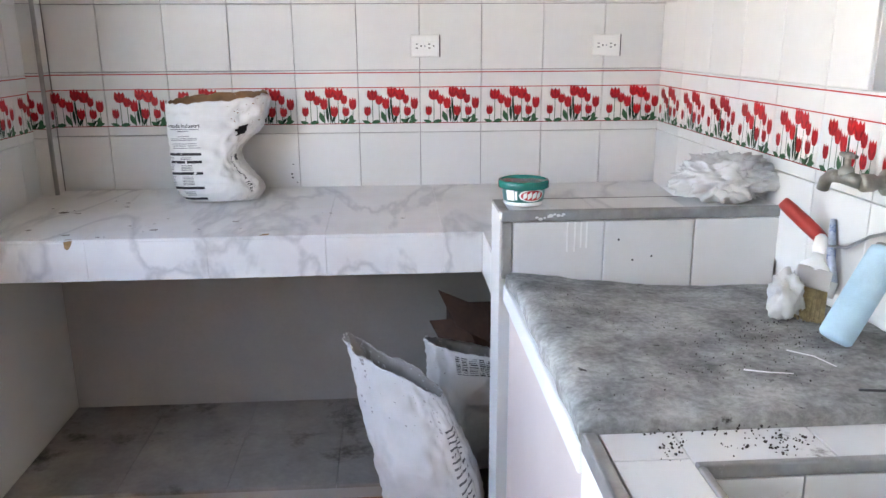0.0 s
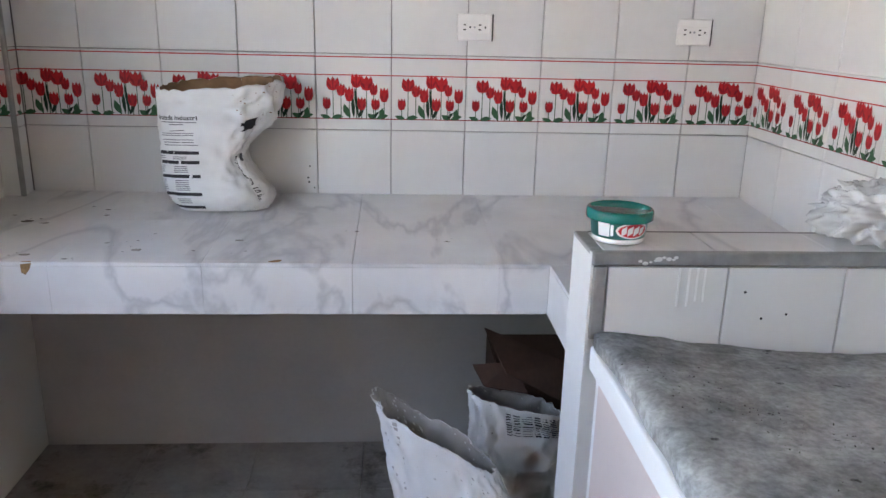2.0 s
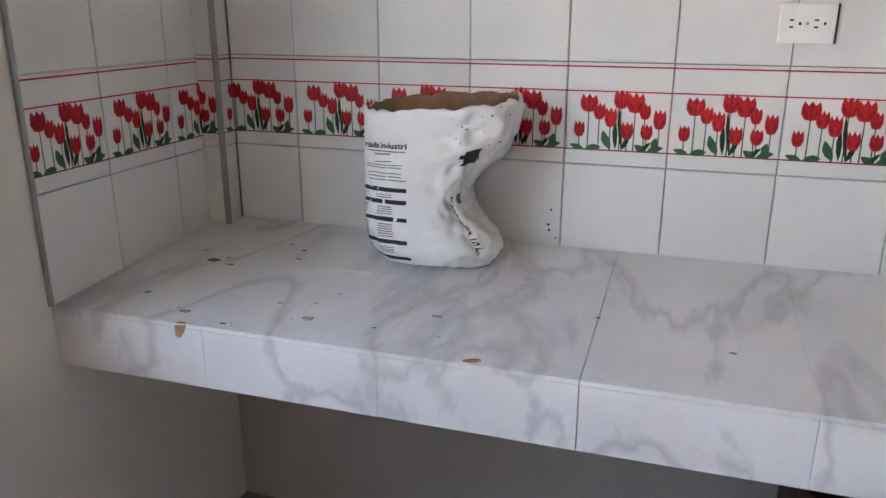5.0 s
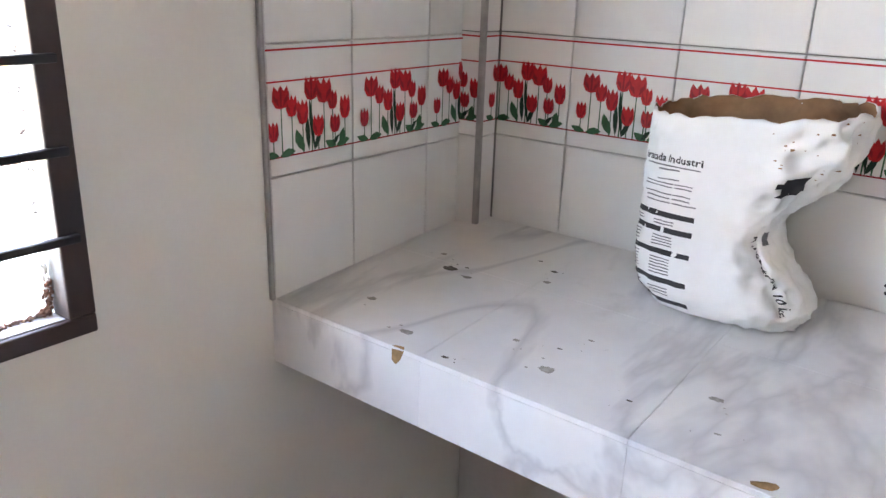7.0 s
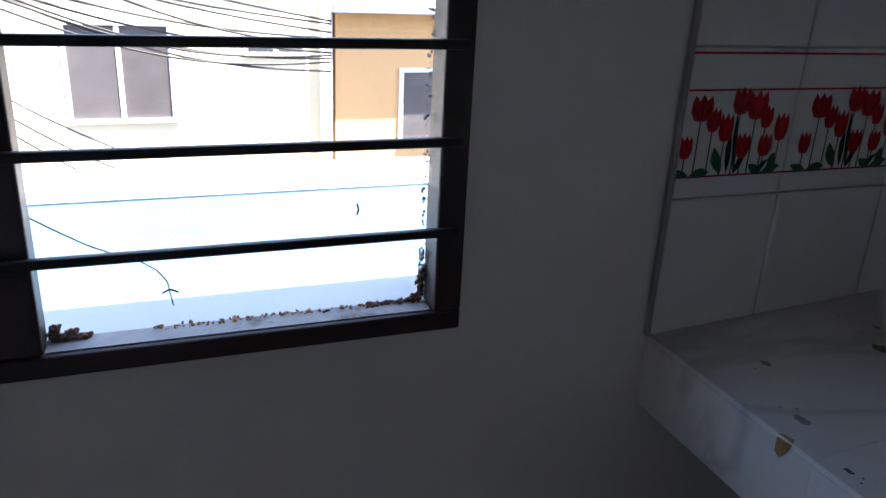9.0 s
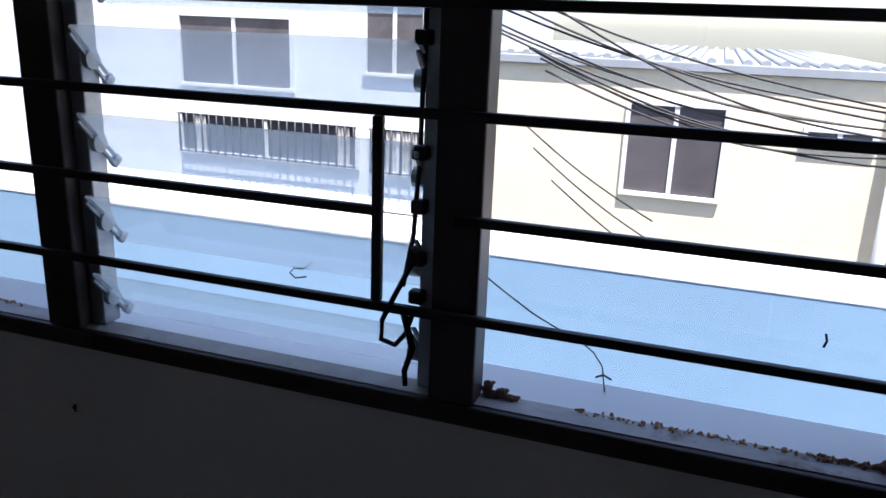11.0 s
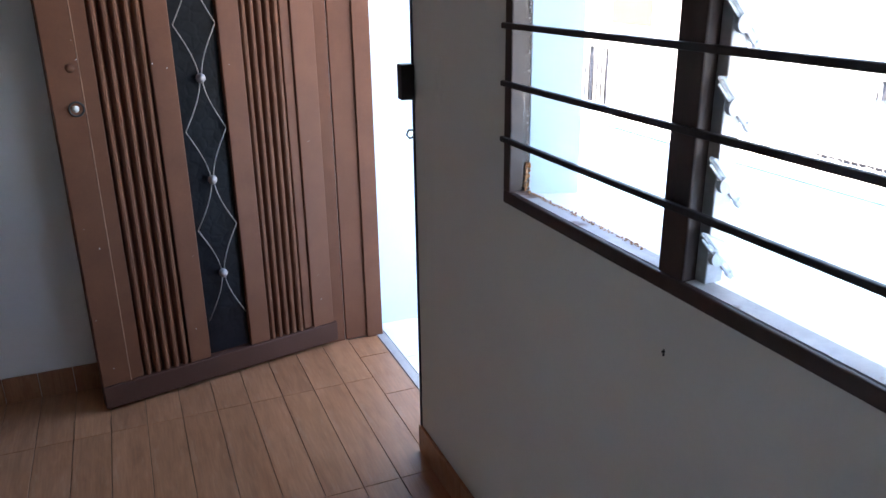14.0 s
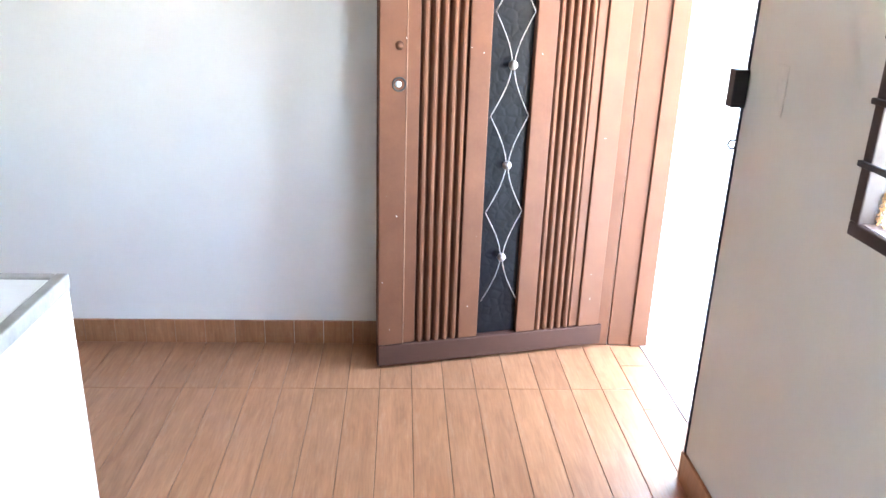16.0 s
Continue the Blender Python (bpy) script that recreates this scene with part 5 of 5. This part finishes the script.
M_CARD = surface("brown_cardboard", (0.10, 0.052, 0.036), 0.9, var=0.2, scale=10, grain=80)
carton = group_thing("cardboard_box", pose(1.30, 2.50, 0.1122), "open brown cardboard box behind paper sacks", "box")
for lo, hi in (((0, 0, 0), (0.24, 0.005, 0.36)), ((0, 0.275, 0), (0.24, 0.28, 0.36)), ((0, 0.0055, 0), (0.005, 0.2745, 0.36)), ((0.235, 0.0055, 0), (0.24, 0.2745, 0.36)), ((0.006, 0.006, 0.0), (0.234, 0.274, 0.005))):
    part("side", boxes((lo, hi)), M_CARD, carton)


def flap(corners, t=0.005):
    """A sheet of cardboard through four corners, t thick."""
    bm = bmesh.new()
    c = [Vector(p) for p in corners]
    nn = (c[1] - c[0]).cross(c[3] - c[0]).normalized() * t
    a, b = [bm.verts.new(p) for p in c], [bm.verts.new(p + nn) for p in c]
    bm.faces.new(a[::-1])
    bm.faces.new(b)
    for i in range(4):
        bm.faces.new((a[i], a[(i + 1) % 4], b[(i + 1) % 4], b[i]))
    return bm


part("flap", flap(((-0.045, -0.03, 0.51), (0.17, -0.02, 0.41), (0.20, -0.08, 0.305), (0.005, -0.09, 0.415))), M_CARD, carton)
part("flap", flap(((-0.075, -0.05, 0.42), (0.02, -0.05, 0.425), (0.06, -0.10, 0.365), (-0.05, -0.10, 0.385))), M_CARD, carton)

# ---- things by the sink ----
M_FILM = clear_glass("cloudy_plastic_film", (0.80, 0.80, 0.80), 0.35, 0.35)
_f = M_FILM.node_tree
_d, _m2 = _f.nodes.new("ShaderNodeBsdfDiffuse"), _f.nodes.new("ShaderNodeMixShader")
_d.inputs["Color"].default_value = (0.80, 0.80, 0.79, 1)
_m2.inputs[0].default_value = 0.50
_old = _f.nodes["Material Output"].inputs["Surface"].links[0].from_socket
_f.links.new(_old, _m2.inputs[1])
_f.links.new(_d.outputs[0], _m2.inputs[2])
_f.links.new(_m2.outputs[0], _f.nodes["Material Output"].inputs["Surface"])


def crumpled(rx, ry, rz, seed, sub=5, amp=0.55):
    bm = bmesh.new()
    bmesh.ops.create_icosphere(bm, subdivisions=sub, radius=1.0)
    for v in bm.verts:
        p = v.co.copy()
        k = p * 1.5 + Vector((seed, 0, 0))
        r = 0.95 + amp * 0.6 * noise.noise(k) + amp * 0.9 * (0.35 - abs(noise.noise(k * 1.9))) + amp * 0.7 * (0.3 - abs(noise.noise(k * 4.1))) + amp * 0.35 * (0.3 - abs(noise.noise(k * 8.7)))
        v.co = Vector((p.x * rx * r, p.y * ry * r, max(-rz * 0.92, p.z * rz * r)))
    for f in bm.faces:
        f.smooth = True
    return bm


thing("plastic_bag", crumpled(0.105, 0.056, 0.058, 2.2), M_FILM, "crumpled clear white plastic bag on divider", "plastic bag", at=pose(1.900, 1.995, LWZ + 0.055, 0, 0, -10))
thing("plastic_bag", crumpled(0.028, 0.030, 0.046, 5.7, 4), M_FILM, "small crumpled clear plastic bag beside the brush", "plastic bag", at=pose(1.862, 1.592, ZC + 0.028))

brush = group_thing("paint_brush", look((1.888, 1.568, ZC - 0.011), (1.945, 1.638, ZC + 0.111)) @ pose(0, 0, 0, 0, 180, 0) @ pose(0, 0, 0, 0, 0, 20), "paint brush with tan bristles leaning against the tiles", "paint brush")
M_BRISTLE = surface("tan_bristles", (0.36, 0.28, 0.15), 0.9, var=0.35, scale=80, grain=300, bump=0.5)
bm = bmesh.new()
_rnd = random.Random(14)
for i in range(26):
    for k in range(5):
        x, y = -0.030 + 0.060 * i / 25, -0.008 + 0.016 * k / 4
        tube(bm, (x * 0.95, y * 0.9, 0.066), (x * 1.08 + _rnd.uniform(-.002, .002), y + _rnd.uniform(-.002, .002), _rnd.uniform(0.0, 0.006)), 0.0021, 0.0014, seg=5)
part("bristles", bm, M_BRISTLE, brush, "tan bristles with dark paint", kind="stuff")
part("ferrule", boxes(((-0.032, -0.0105, 0.062), (0.032, 0.0105, 0.105), 0.003)), surface("white_stained_ferrule", (0.62, 0.62, 0.62), 0.35, metal=0.4, var=0.1), brush, "pale metal ferrule")
bm = bmesh.new()
lathe(bm, [(0.030, 0.100), (0.026, 0.112), (0.012, 0.128), (0.010, 0.140)], 20, Matrix.Diagonal((1, 0.36, 1, 1)))
part("neck", bm, M_LABELWHITE, brush, "white paint-caked neck")
bm = bmesh.new()
lathe(bm, [(0.0105, 0.138), (0.0130, 0.150), (0.0120, 0.170), (0.006, 0.178), (0.001, 0.179)], 20, Matrix.Diagonal((1, 0.75, 1, 1)))
part("handle", bm, M_LABELWHITE, brush)

roller = group_thing("paint_roller", look((1.866, 1.428, ZC + 0.005), (1.966, 1.460, ZC + 0.160)) @ pose(0, 0, 0, 0, 180, 0), "light blue paint roller sleeve leaning against the wall", "paint roller")
M_FLEECE = surface("light_blue_fleece", (0.42, 0.60, 0.70), 1.0, var=0.10, scale=20, grain=400, bump=0.6, dist=0.002)
bm = bmesh.new()
lathe(bm, [(0.010, 0.0), (0.024, 0.001), (0.0285, 0.006), (0.0290, 0.02), (0.0290, 0.165), (0.0275, 0.174), (0.022, 0.178)], 32)
part("sleeve", bm, M_FLEECE, roller)
bm = bmesh.new()
lathe(bm, [(0.0225, 0.176), (0.0225, 0.182), (0.019, 0.183), (0.018, 0.178), (0.001, 0.178)], 28)
part("end_cap", bm, M_ALU, roller, "grey metal end cap")
_inv = roller.matrix_world.inverted()
H0, H1 = Vector((1.986, 1.705, 0.966)), Vector((1.925, 1.760, 1.032))
bm = bmesh.new()
sweep(bm, [_inv @ Vector(p) for p in ((1.966, 1.462, ZC + 0.160), (1.975, 1.466, ZC + 0.178), (1.984, 1.49, ZC + 0.176), (1.992, 1.56, ZC + 0.150), (1.994, 1.63, ZC + 0.110), (1.990, 1.68, ZC + 0.100), H0)], 0.0032, 8)
part("wire", bm, M_CLIP, roller, "bent steel wire")
bm = bmesh.new()
sweep(bm, [_inv @ H0.lerp(H1, u) for u in (-0.05, 0.0, 0.12, 0.4, 0.75, 0.95, 1.0)], lambda u: 0.011 + 0.004 * math.sin(math.pi * u) , 14)
part("handle", bm, surface("red_plastic_handle", (0.46, 0.045, 0.035), 0.35, var=0.08, scale=20), roller, "red plastic handle")
bm = bmesh.new()
sweep(bm, [(1.995, 1.66, ZC + 0.030), (1.992, 1.672, ZC + 0.075), (1.998, 1.69, ZC + 0.125), (2.003, 1.70, ZC + 0.150)], lambda u: 0.010 - 0.004 * u, 8)
sachet = thing("glue_tube", bm, surface("blue_white_tube", (0.55, 0.62, 0.74), 0.35, var=0.3, scale=45, spots=((0.05, 0.12, 0.36), 0.42, 38)), "small blue and white glue tube leaning on tiles", "tube")
bm = bmesh.new()
sweep(bm, [(1.985, 1.655, ZC + 0.0), (1.995, 1.66, ZC + 0.031)], 0.010, 10)
part("cap", bm, M_LABELWHITE, sachet, "white screw cap")

tap = group_thing("wall_tap", pose(XE, 1.565, 1.105), "old dull brass water tap on the tiled wall", "tap")
M_BRASS = surface("dull_grey_brass", (0.33, 0.31, 0.27), 0.42, metal=0.75, var=0.25, scale=25, spots=((0.42, 0.41, 0.38), 0.38, 30))
bm = bmesh.new()
lathe(bm, [(0.024, 0.0), (0.024, 0.004), (0.014, 0.008), (0.012, 0.024), (0.016, 0.026), (0.017, 0.046), (0.012, 0.052)], 20, pose(0, 0, 0, 0, -90, 0))
part("flange", bm, M_BRASS, tap)
bm = bmesh.new()
sweep(bm, [(-0.045, 0.0, 0.0), (-0.055, 0.020, 0.003), (-0.058, 0.05, 0.004), (-0.058, 0.08, 0.0), (-0.058, 0.098, -0.012), (-0.058, 0.104, -0.030)], lambda u: 0.0135 - 0.002 * u, 14)
part("spout", bm, M_BRASS, tap)
bm = bmesh.new()
lathe(bm, [(0.012, 0.006), (0.014, 0.016), (0.010, 0.024), (0.006, 0.026), (0.006, 0.040), (0.010, 0.042), (0.008, 0.050), (0.001, 0.052)], 18, pose(-0.057, 0.035, 0.0))
box(bm, (-0.062, 0.010, 0.041), (-0.052, 0.060, 0.049), bevel=0.003)
part("handle", bm, M_BRASS, tap, "dull T-shaped tap handle")

# ---- sockets on the back wall ----
M_SOCKET = surface("white_socket_plastic", (0.80, 0.79, 0.77), 0.35, var=0.04)
M_SLOT = surface("black_slot", (0.012, 0.012, 0.012), 0.6, var=0.2)
TY = YB - 0.002                                 # tile face
for sx in (1.235, 1.823):
    so = group_thing("wall_socket", pose(sx, TY - 0.0005, 1.336, 0, 0, 0), "white double wall socket on the tiles", "socket", "wall sockets")
    part("plate", boxes(((-0.046, -0.008, -0.034), (0.046, 0.0, 0.034), 0.003)), M_SOCKET, so)
    for c in (-0.020, 0.020):
        part("outlet", boxes(((c - 0.016, -0.0105, -0.014), (c + 0.016, -0.0085, 0.014), 0.001)), M_SOCKET, so)
        for dx, dz, w, h in ((-0.006, 0.006, 0.007, 0.003), (-0.006, -0.006, 0.007, 0.003), (0.008, 0.0, 0.004, 0.005)):
            part("slot", boxes(((c + dx - w / 2, -0.0112, dz - h / 2), (c + dx + w / 2, -0.0103, dz + h / 2))), M_SLOT, so)
    bm = bmesh.new()
    lathe(bm, [(0.0001, 0.0012), (0.0025, 0.001), (0.003, 0.0)], 10, pose(0, -0.0086, 0, 90, 0, 0))
    part("screw", bm, M_CLIP, so)
    part("gap", boxes(((0.0465, -0.003, -0.034), (0.050, 0.0, 0.034))), M_SLOT, so)

# ---- nails and marks on the west wall ----
_rnd = random.Random(17)
for x, y, z, par in ((0.797, TY - 0.0006, 0.962, wall_north), (0.792, TY - 0.0006, 0.930, wall_north), (0.794, TY - 0.0006, 0.918, wall_north), (0.808, TY - 0.0006, 0.902, wall_north),
                     (1.636, LWY0 - 0.0006, 0.914, low_wall), (1.671, LWY0 - 0.0006, 0.865, low_wall), (1.715, LWY0 - 0.0006, 0.873, low_wall)):
    bm = bmesh.new()
    bmesh.ops.create_circle(bm, cap_ends=True, segments=8, radius=_rnd.uniform(0.0015, 0.0032))
    bmesh.ops.transform(bm, matrix=pose(x, y, z, 90, 0, 0), verts=bm.verts)
    part("drill_hole", bm, M_SLOT, par)
for y, z in ((0.909, 0.807),):
    bm = bmesh.new()
    tube(bm, (0.0, y, z), (0.004, y, z - 0.001), 0.0022, 0.0022, seg=8)
    box(bm, (0.0002, y - 0.0014, z - 0.008), (0.002, y + 0.0014, z + 0.003))
    thing("wall_nail", bm, M_BAR, "small dark nail in the cream wall", "nail")
bm = boxes(((-0.001, -0.005, 1.055), (0.0012, 0.045, 1.165), 0.0005))
thing("wall_patch", bm, surface("repainted_patch", (0.70, 0.68, 0.63), 0.7, var=0.08, scale=20), "faint repainted patch on cream wall", "wall patch", kind="structure")

# ---- wall tiles with printed tulip border ----
M_RED = surface("red_glaze_print", (0.52, 0.018, 0.022), 0.45, var=0.18, scale=60, bump=0, spec=0.22)
M_RED2 = surface("dark_red_glaze_print", (0.30, 0.010, 0.016), 0.45, var=0.15, scale=60, bump=0, spec=0.22)
M_GREEN = surface("green_glaze_print", (0.035, 0.125, 0.060), 0.45, var=0.25, scale=50, bump=0, spec=0.22)
M_GREEN2 = surface("dark_green_glaze_print", (0.010, 0.040, 0.022), 0.45, var=0.2, scale=50, bump=0, spec=0.22)
PRINT = [M_RED, M_RED2, M_GREEN, M_GREEN2]
TH = 0.0082                                     # tile thickness
ROWS = ((0.857, 1.062), (1.062, 1.262), (1.262, 1.466), (1.466, 1.670), (1.670, 1.874))


def poly(bm, pts, depth, mat):
    vs = [bm.verts.new((u, -TH - depth, v)) for u, v in pts]
    f = bm.faces.new(vs)
    f.material_index = mat


def tulip(bm, u, v, w, h, dark):
    petal = [(0, -0.5), (-0.30, -0.44), (-0.48, -0.15), (-0.46, 0.20), (-0.36, 0.48), (-0.16, 0.26), (0.0, 0.5), (0.17, 0.26), (0.36, 0.46), (0.46, 0.18), (0.48, -0.15), (0.30, -0.44)]
    poly(bm, [(u + a * w, v + b * h) for a, b in petal], 0.0006, 0)
    for side in (-1, 1):
        poly(bm, [(u + side * a * w, v + b * h) for a, b in ((0.10, -0.42), (0.40, -0.12), (0.40, 0.22), (0.30, 0.02), (0.16, -0.1))], 0.0008, 1)
    if dark:
        poly(bm, [(u + a * w, v + b * h) for a, b in ((-0.05, -0.4), (0.05, -0.4), (0.06, 0.3), (0.0, 0.42), (-0.06, 0.3))], 0.0008, 1)


def leaf(bm, u, v, u2, v2, w, mat):
    d = Vector((u2 - u, v2 - v))
    nrm = Vector((-d.y, d.x)).normalized() * w
    pts = [(u, v)] + [(u + d.x * t + nrm.x * k, v + d.y * t + nrm.y * k) for t, k in ((0.3, 0.8), (0.6, 1.0), (0.85, 0.5))] + [(u2, v2)] + [(u + d.x * t - nrm.x * k, v + d.y * t - nrm.y * k) for t, k in ((0.8, 0.35), (0.5, 0.7), (0.2, 0.5))]
    poly(bm, pts, 0.0004, mat)


HEADS = ((0.045, 0.122, 0.036, 0.036), (0.066, 0.107, 0.024, 0.034), (0.028, 0.071, 0.022, 0.032), (0.088, 0.096, 0.025, 0.040), (0.107, 0.131, 0.030, 0.038),
         (0.134, 0.125, 0.036, 0.040), (0.153, 0.109, 0.022, 0.032), (0.121, 0.071, 0.025, 0.036), (0.158, 0.070, 0.024, 0.032), (0.181, 0.095, 0.025, 0.040))


def print_mesh(c0, c1):
    """The tulip print of a border tile of which the stretch c0 to c1 is kept."""
    bm = bmesh.new()
    for v, t, mat in ((0.1905, 0.0030, 0), (0.144, 0.0026, 0), (0.029, 0.0026, 1)):
        poly(bm, [(0, v), (0.2, v), (0.2, v + t), (0, v + t)], 0.0003, mat)
    for u, v, w, h in HEADS:
        poly(bm, [(u - 0.0012, 0.031), (u + 0.0014, 0.031), (u + 0.0010, v - h * 0.4), (u - 0.0010, v - h * 0.4)], 0.0003, 2)
    for a in ((0.038, 0.032, 0.010, 0.040, 0.007, 2), (0.040, 0.032, 0.072, 0.036, 0.008, 2), (0.090, 0.032, 0.074, 0.070, 0.010, 2), (0.112, 0.031, 0.103, 0.118, 0.005, 3), (0.100, 0.032, 0.098, 0.092, 0.006, 3),
              (0.112, 0.032, 0.128, 0.062, 0.006, 3), (0.160, 0.032, 0.136, 0.044, 0.008, 2), (0.160, 0.032, 0.192, 0.040, 0.008, 2), (0.172, 0.032, 0.178, 0.060, 0.008, 2), (0.150, 0.031, 0.168, 0.050, 0.005, 3)):
        leaf(bm, *a)
    for i, (u, v, w, h) in enumerate(HEADS):
        tulip(bm, u, v, w, h, i % 2 == 0)
    if c0 > 0:
        bmesh.ops.bisect_plane(bm, geom=bm.verts[:] + bm.edges[:] + bm.faces[:], plane_co=(c0, 0, 0), plane_no=(-1, 0, 0), clear_outer=True)
    if c1 < 0.2:
        bmesh.ops.bisect_plane(bm, geom=bm.verts[:] + bm.edges[:] + bm.faces[:], plane_co=(c1, 0, 0), plane_no=(1, 0, 0), clear_outer=True)
    bmesh.ops.translate(bm, verts=bm.verts, vec=(-c0, 0, 0))
    me = bpy.data.meshes.new("tulip_print")
    for f in bm.faces:
        if f.normal.y > 0:
            f.normal_flip()
    bm.to_mesh(me)
    bm.free()
    for m in PRINT:
        me.materials.append(m)
    return me


def tile_mesh(w, h):
    bm = bmesh.new()
    e, g = 0.0013, 0.0011
    back = [bm.verts.new((x, 0, z)) for x, z in ((g, g), (w - g, g), (w - g, h - g), (g, h - g))]
    mid = [bm.verts.new((v.co.x, -TH + e, v.co.z)) for v in back]
    front = [bm.verts.new((x, -TH, z)) for x, z in ((g + e, g + e), (w - g - e, g + e), (w - g - e, h - g - e), (g + e, h - g - e))]
    for a, b in ((back, mid), (mid, front)):
        for i in range(4):
            bm.faces.new((a[i], a[(i + 1) % 4], b[(i + 1) % 4], b[i]))
    bm.faces.new(front)
    return mesh_of("wall_tile", bm, M_TILE)


tile_cache, print_cache = {}, {}


def tile_wall(parent, cuts, m, rows=ROWS, first=0):
    """Tiles along a wall whose own axes are m; cuts: (start, width, first kept stretch of the print)."""
    for (u, w, c0) in cuts:
        for r, (z0, z1) in enumerate(rows):
            k = (round(w, 4), round(z1 - z0, 4))
            if k not in tile_cache:
                tile_cache[k] = tile_mesh(*k)
            ob = shared("wall_tile", tile_cache[k], parent, m @ Matrix.Translation((u, 0, z0)))
            if r == 1:
                pk = (round(c0, 4), round(min(0.2, c0 + w), 4))
                if pk not in print_cache:
                    print_cache[pk] = print_mesh(*pk)
                shared("tulip_print", print_cache[pk], ob, Matrix.Identity(4))


CH = 0.058                                      # pipe chase in the corner
back_m = Matrix.Translation((0, YB + 0.0064, 0))
tile_wall(wall_north, [(CH, 0.218 - CH, 0.2 - (0.218 - CH))] + [(0.218 + 0.2 * k, 0.2, 0.0) for k in range(8)] + [(1.818, XE - 1.818, 0.0)], back_m)
west_m = pose(0.0, 0, -0.006, 0, 0, 90)
tile_wall(wall_west, [(2.258, 0.181, 0.019), (2.439, 0.203 - 0.003, 0.0), (2.639, YB - CH - 2.639, 0.0)], west_m)
chase = thing("pipe_chase", boxes(((0.0, YB - CH + 0.0085, ZC), (CH - 0.0085, YB + 0.006, 1.874))), M_GROUT, "tiled pipe chase in the kitchen corner", "pipe chase", kind="structure")
tile_wall(chase, [(0.0005, CH - 0.009, 0.14)], Matrix.Translation((0, YB - CH + 0.0085, 0)))
tile_wall(chase, [(YB - CH + 0.0085, CH - 0.012, 0.0)], pose(CH - 0.0085, 0, 0, 0, 0, 90))
part("corner_trim", boxes(((CH - 0.0100, YB - CH - 0.0020, ZC + 0.001), (CH + 0.0020, YB - CH + 0.0100, 1.874), 0.003)), M_ALU, chase, "grey metal corner trim")
part("tile_edge_trim", boxes(((0.0005, 2.250, ZC - 0.002), (0.0095, 2.2575, 1.874), 0.002)), M_ALU, wall_west, "grey metal strip at the tile edge")
east_m = pose(XE + 0.006, 0, 0, 0, 0, -90)
ER = ROWS[:2]
cuts = [(-(YB - 0.002) + 0.2 * k, 0.2, 0.0) for k in range(11)]
tile_wall(wall_east, cuts, east_m, ER)
for k in range(11):
    u = -(YB - 0.002) + 0.2 * k
    for z0, z1 in ROWS[2:]:
        if -(u + 0.2) < EY1 + 0.002 and -u > EY0:
            w = -u - EY1 - 0.002
            if w < 0.02:
                continue
        else:
            w = 0.2
        kk = (round(w, 4), round(z1 - z0, 4))
        if kk not in tile_cache:
            tile_cache[kk] = tile_mesh(*kk)
        shared("wall_tile", tile_cache[kk], wall_east, east_m @ Matrix.Translation((u, 0, z0)))
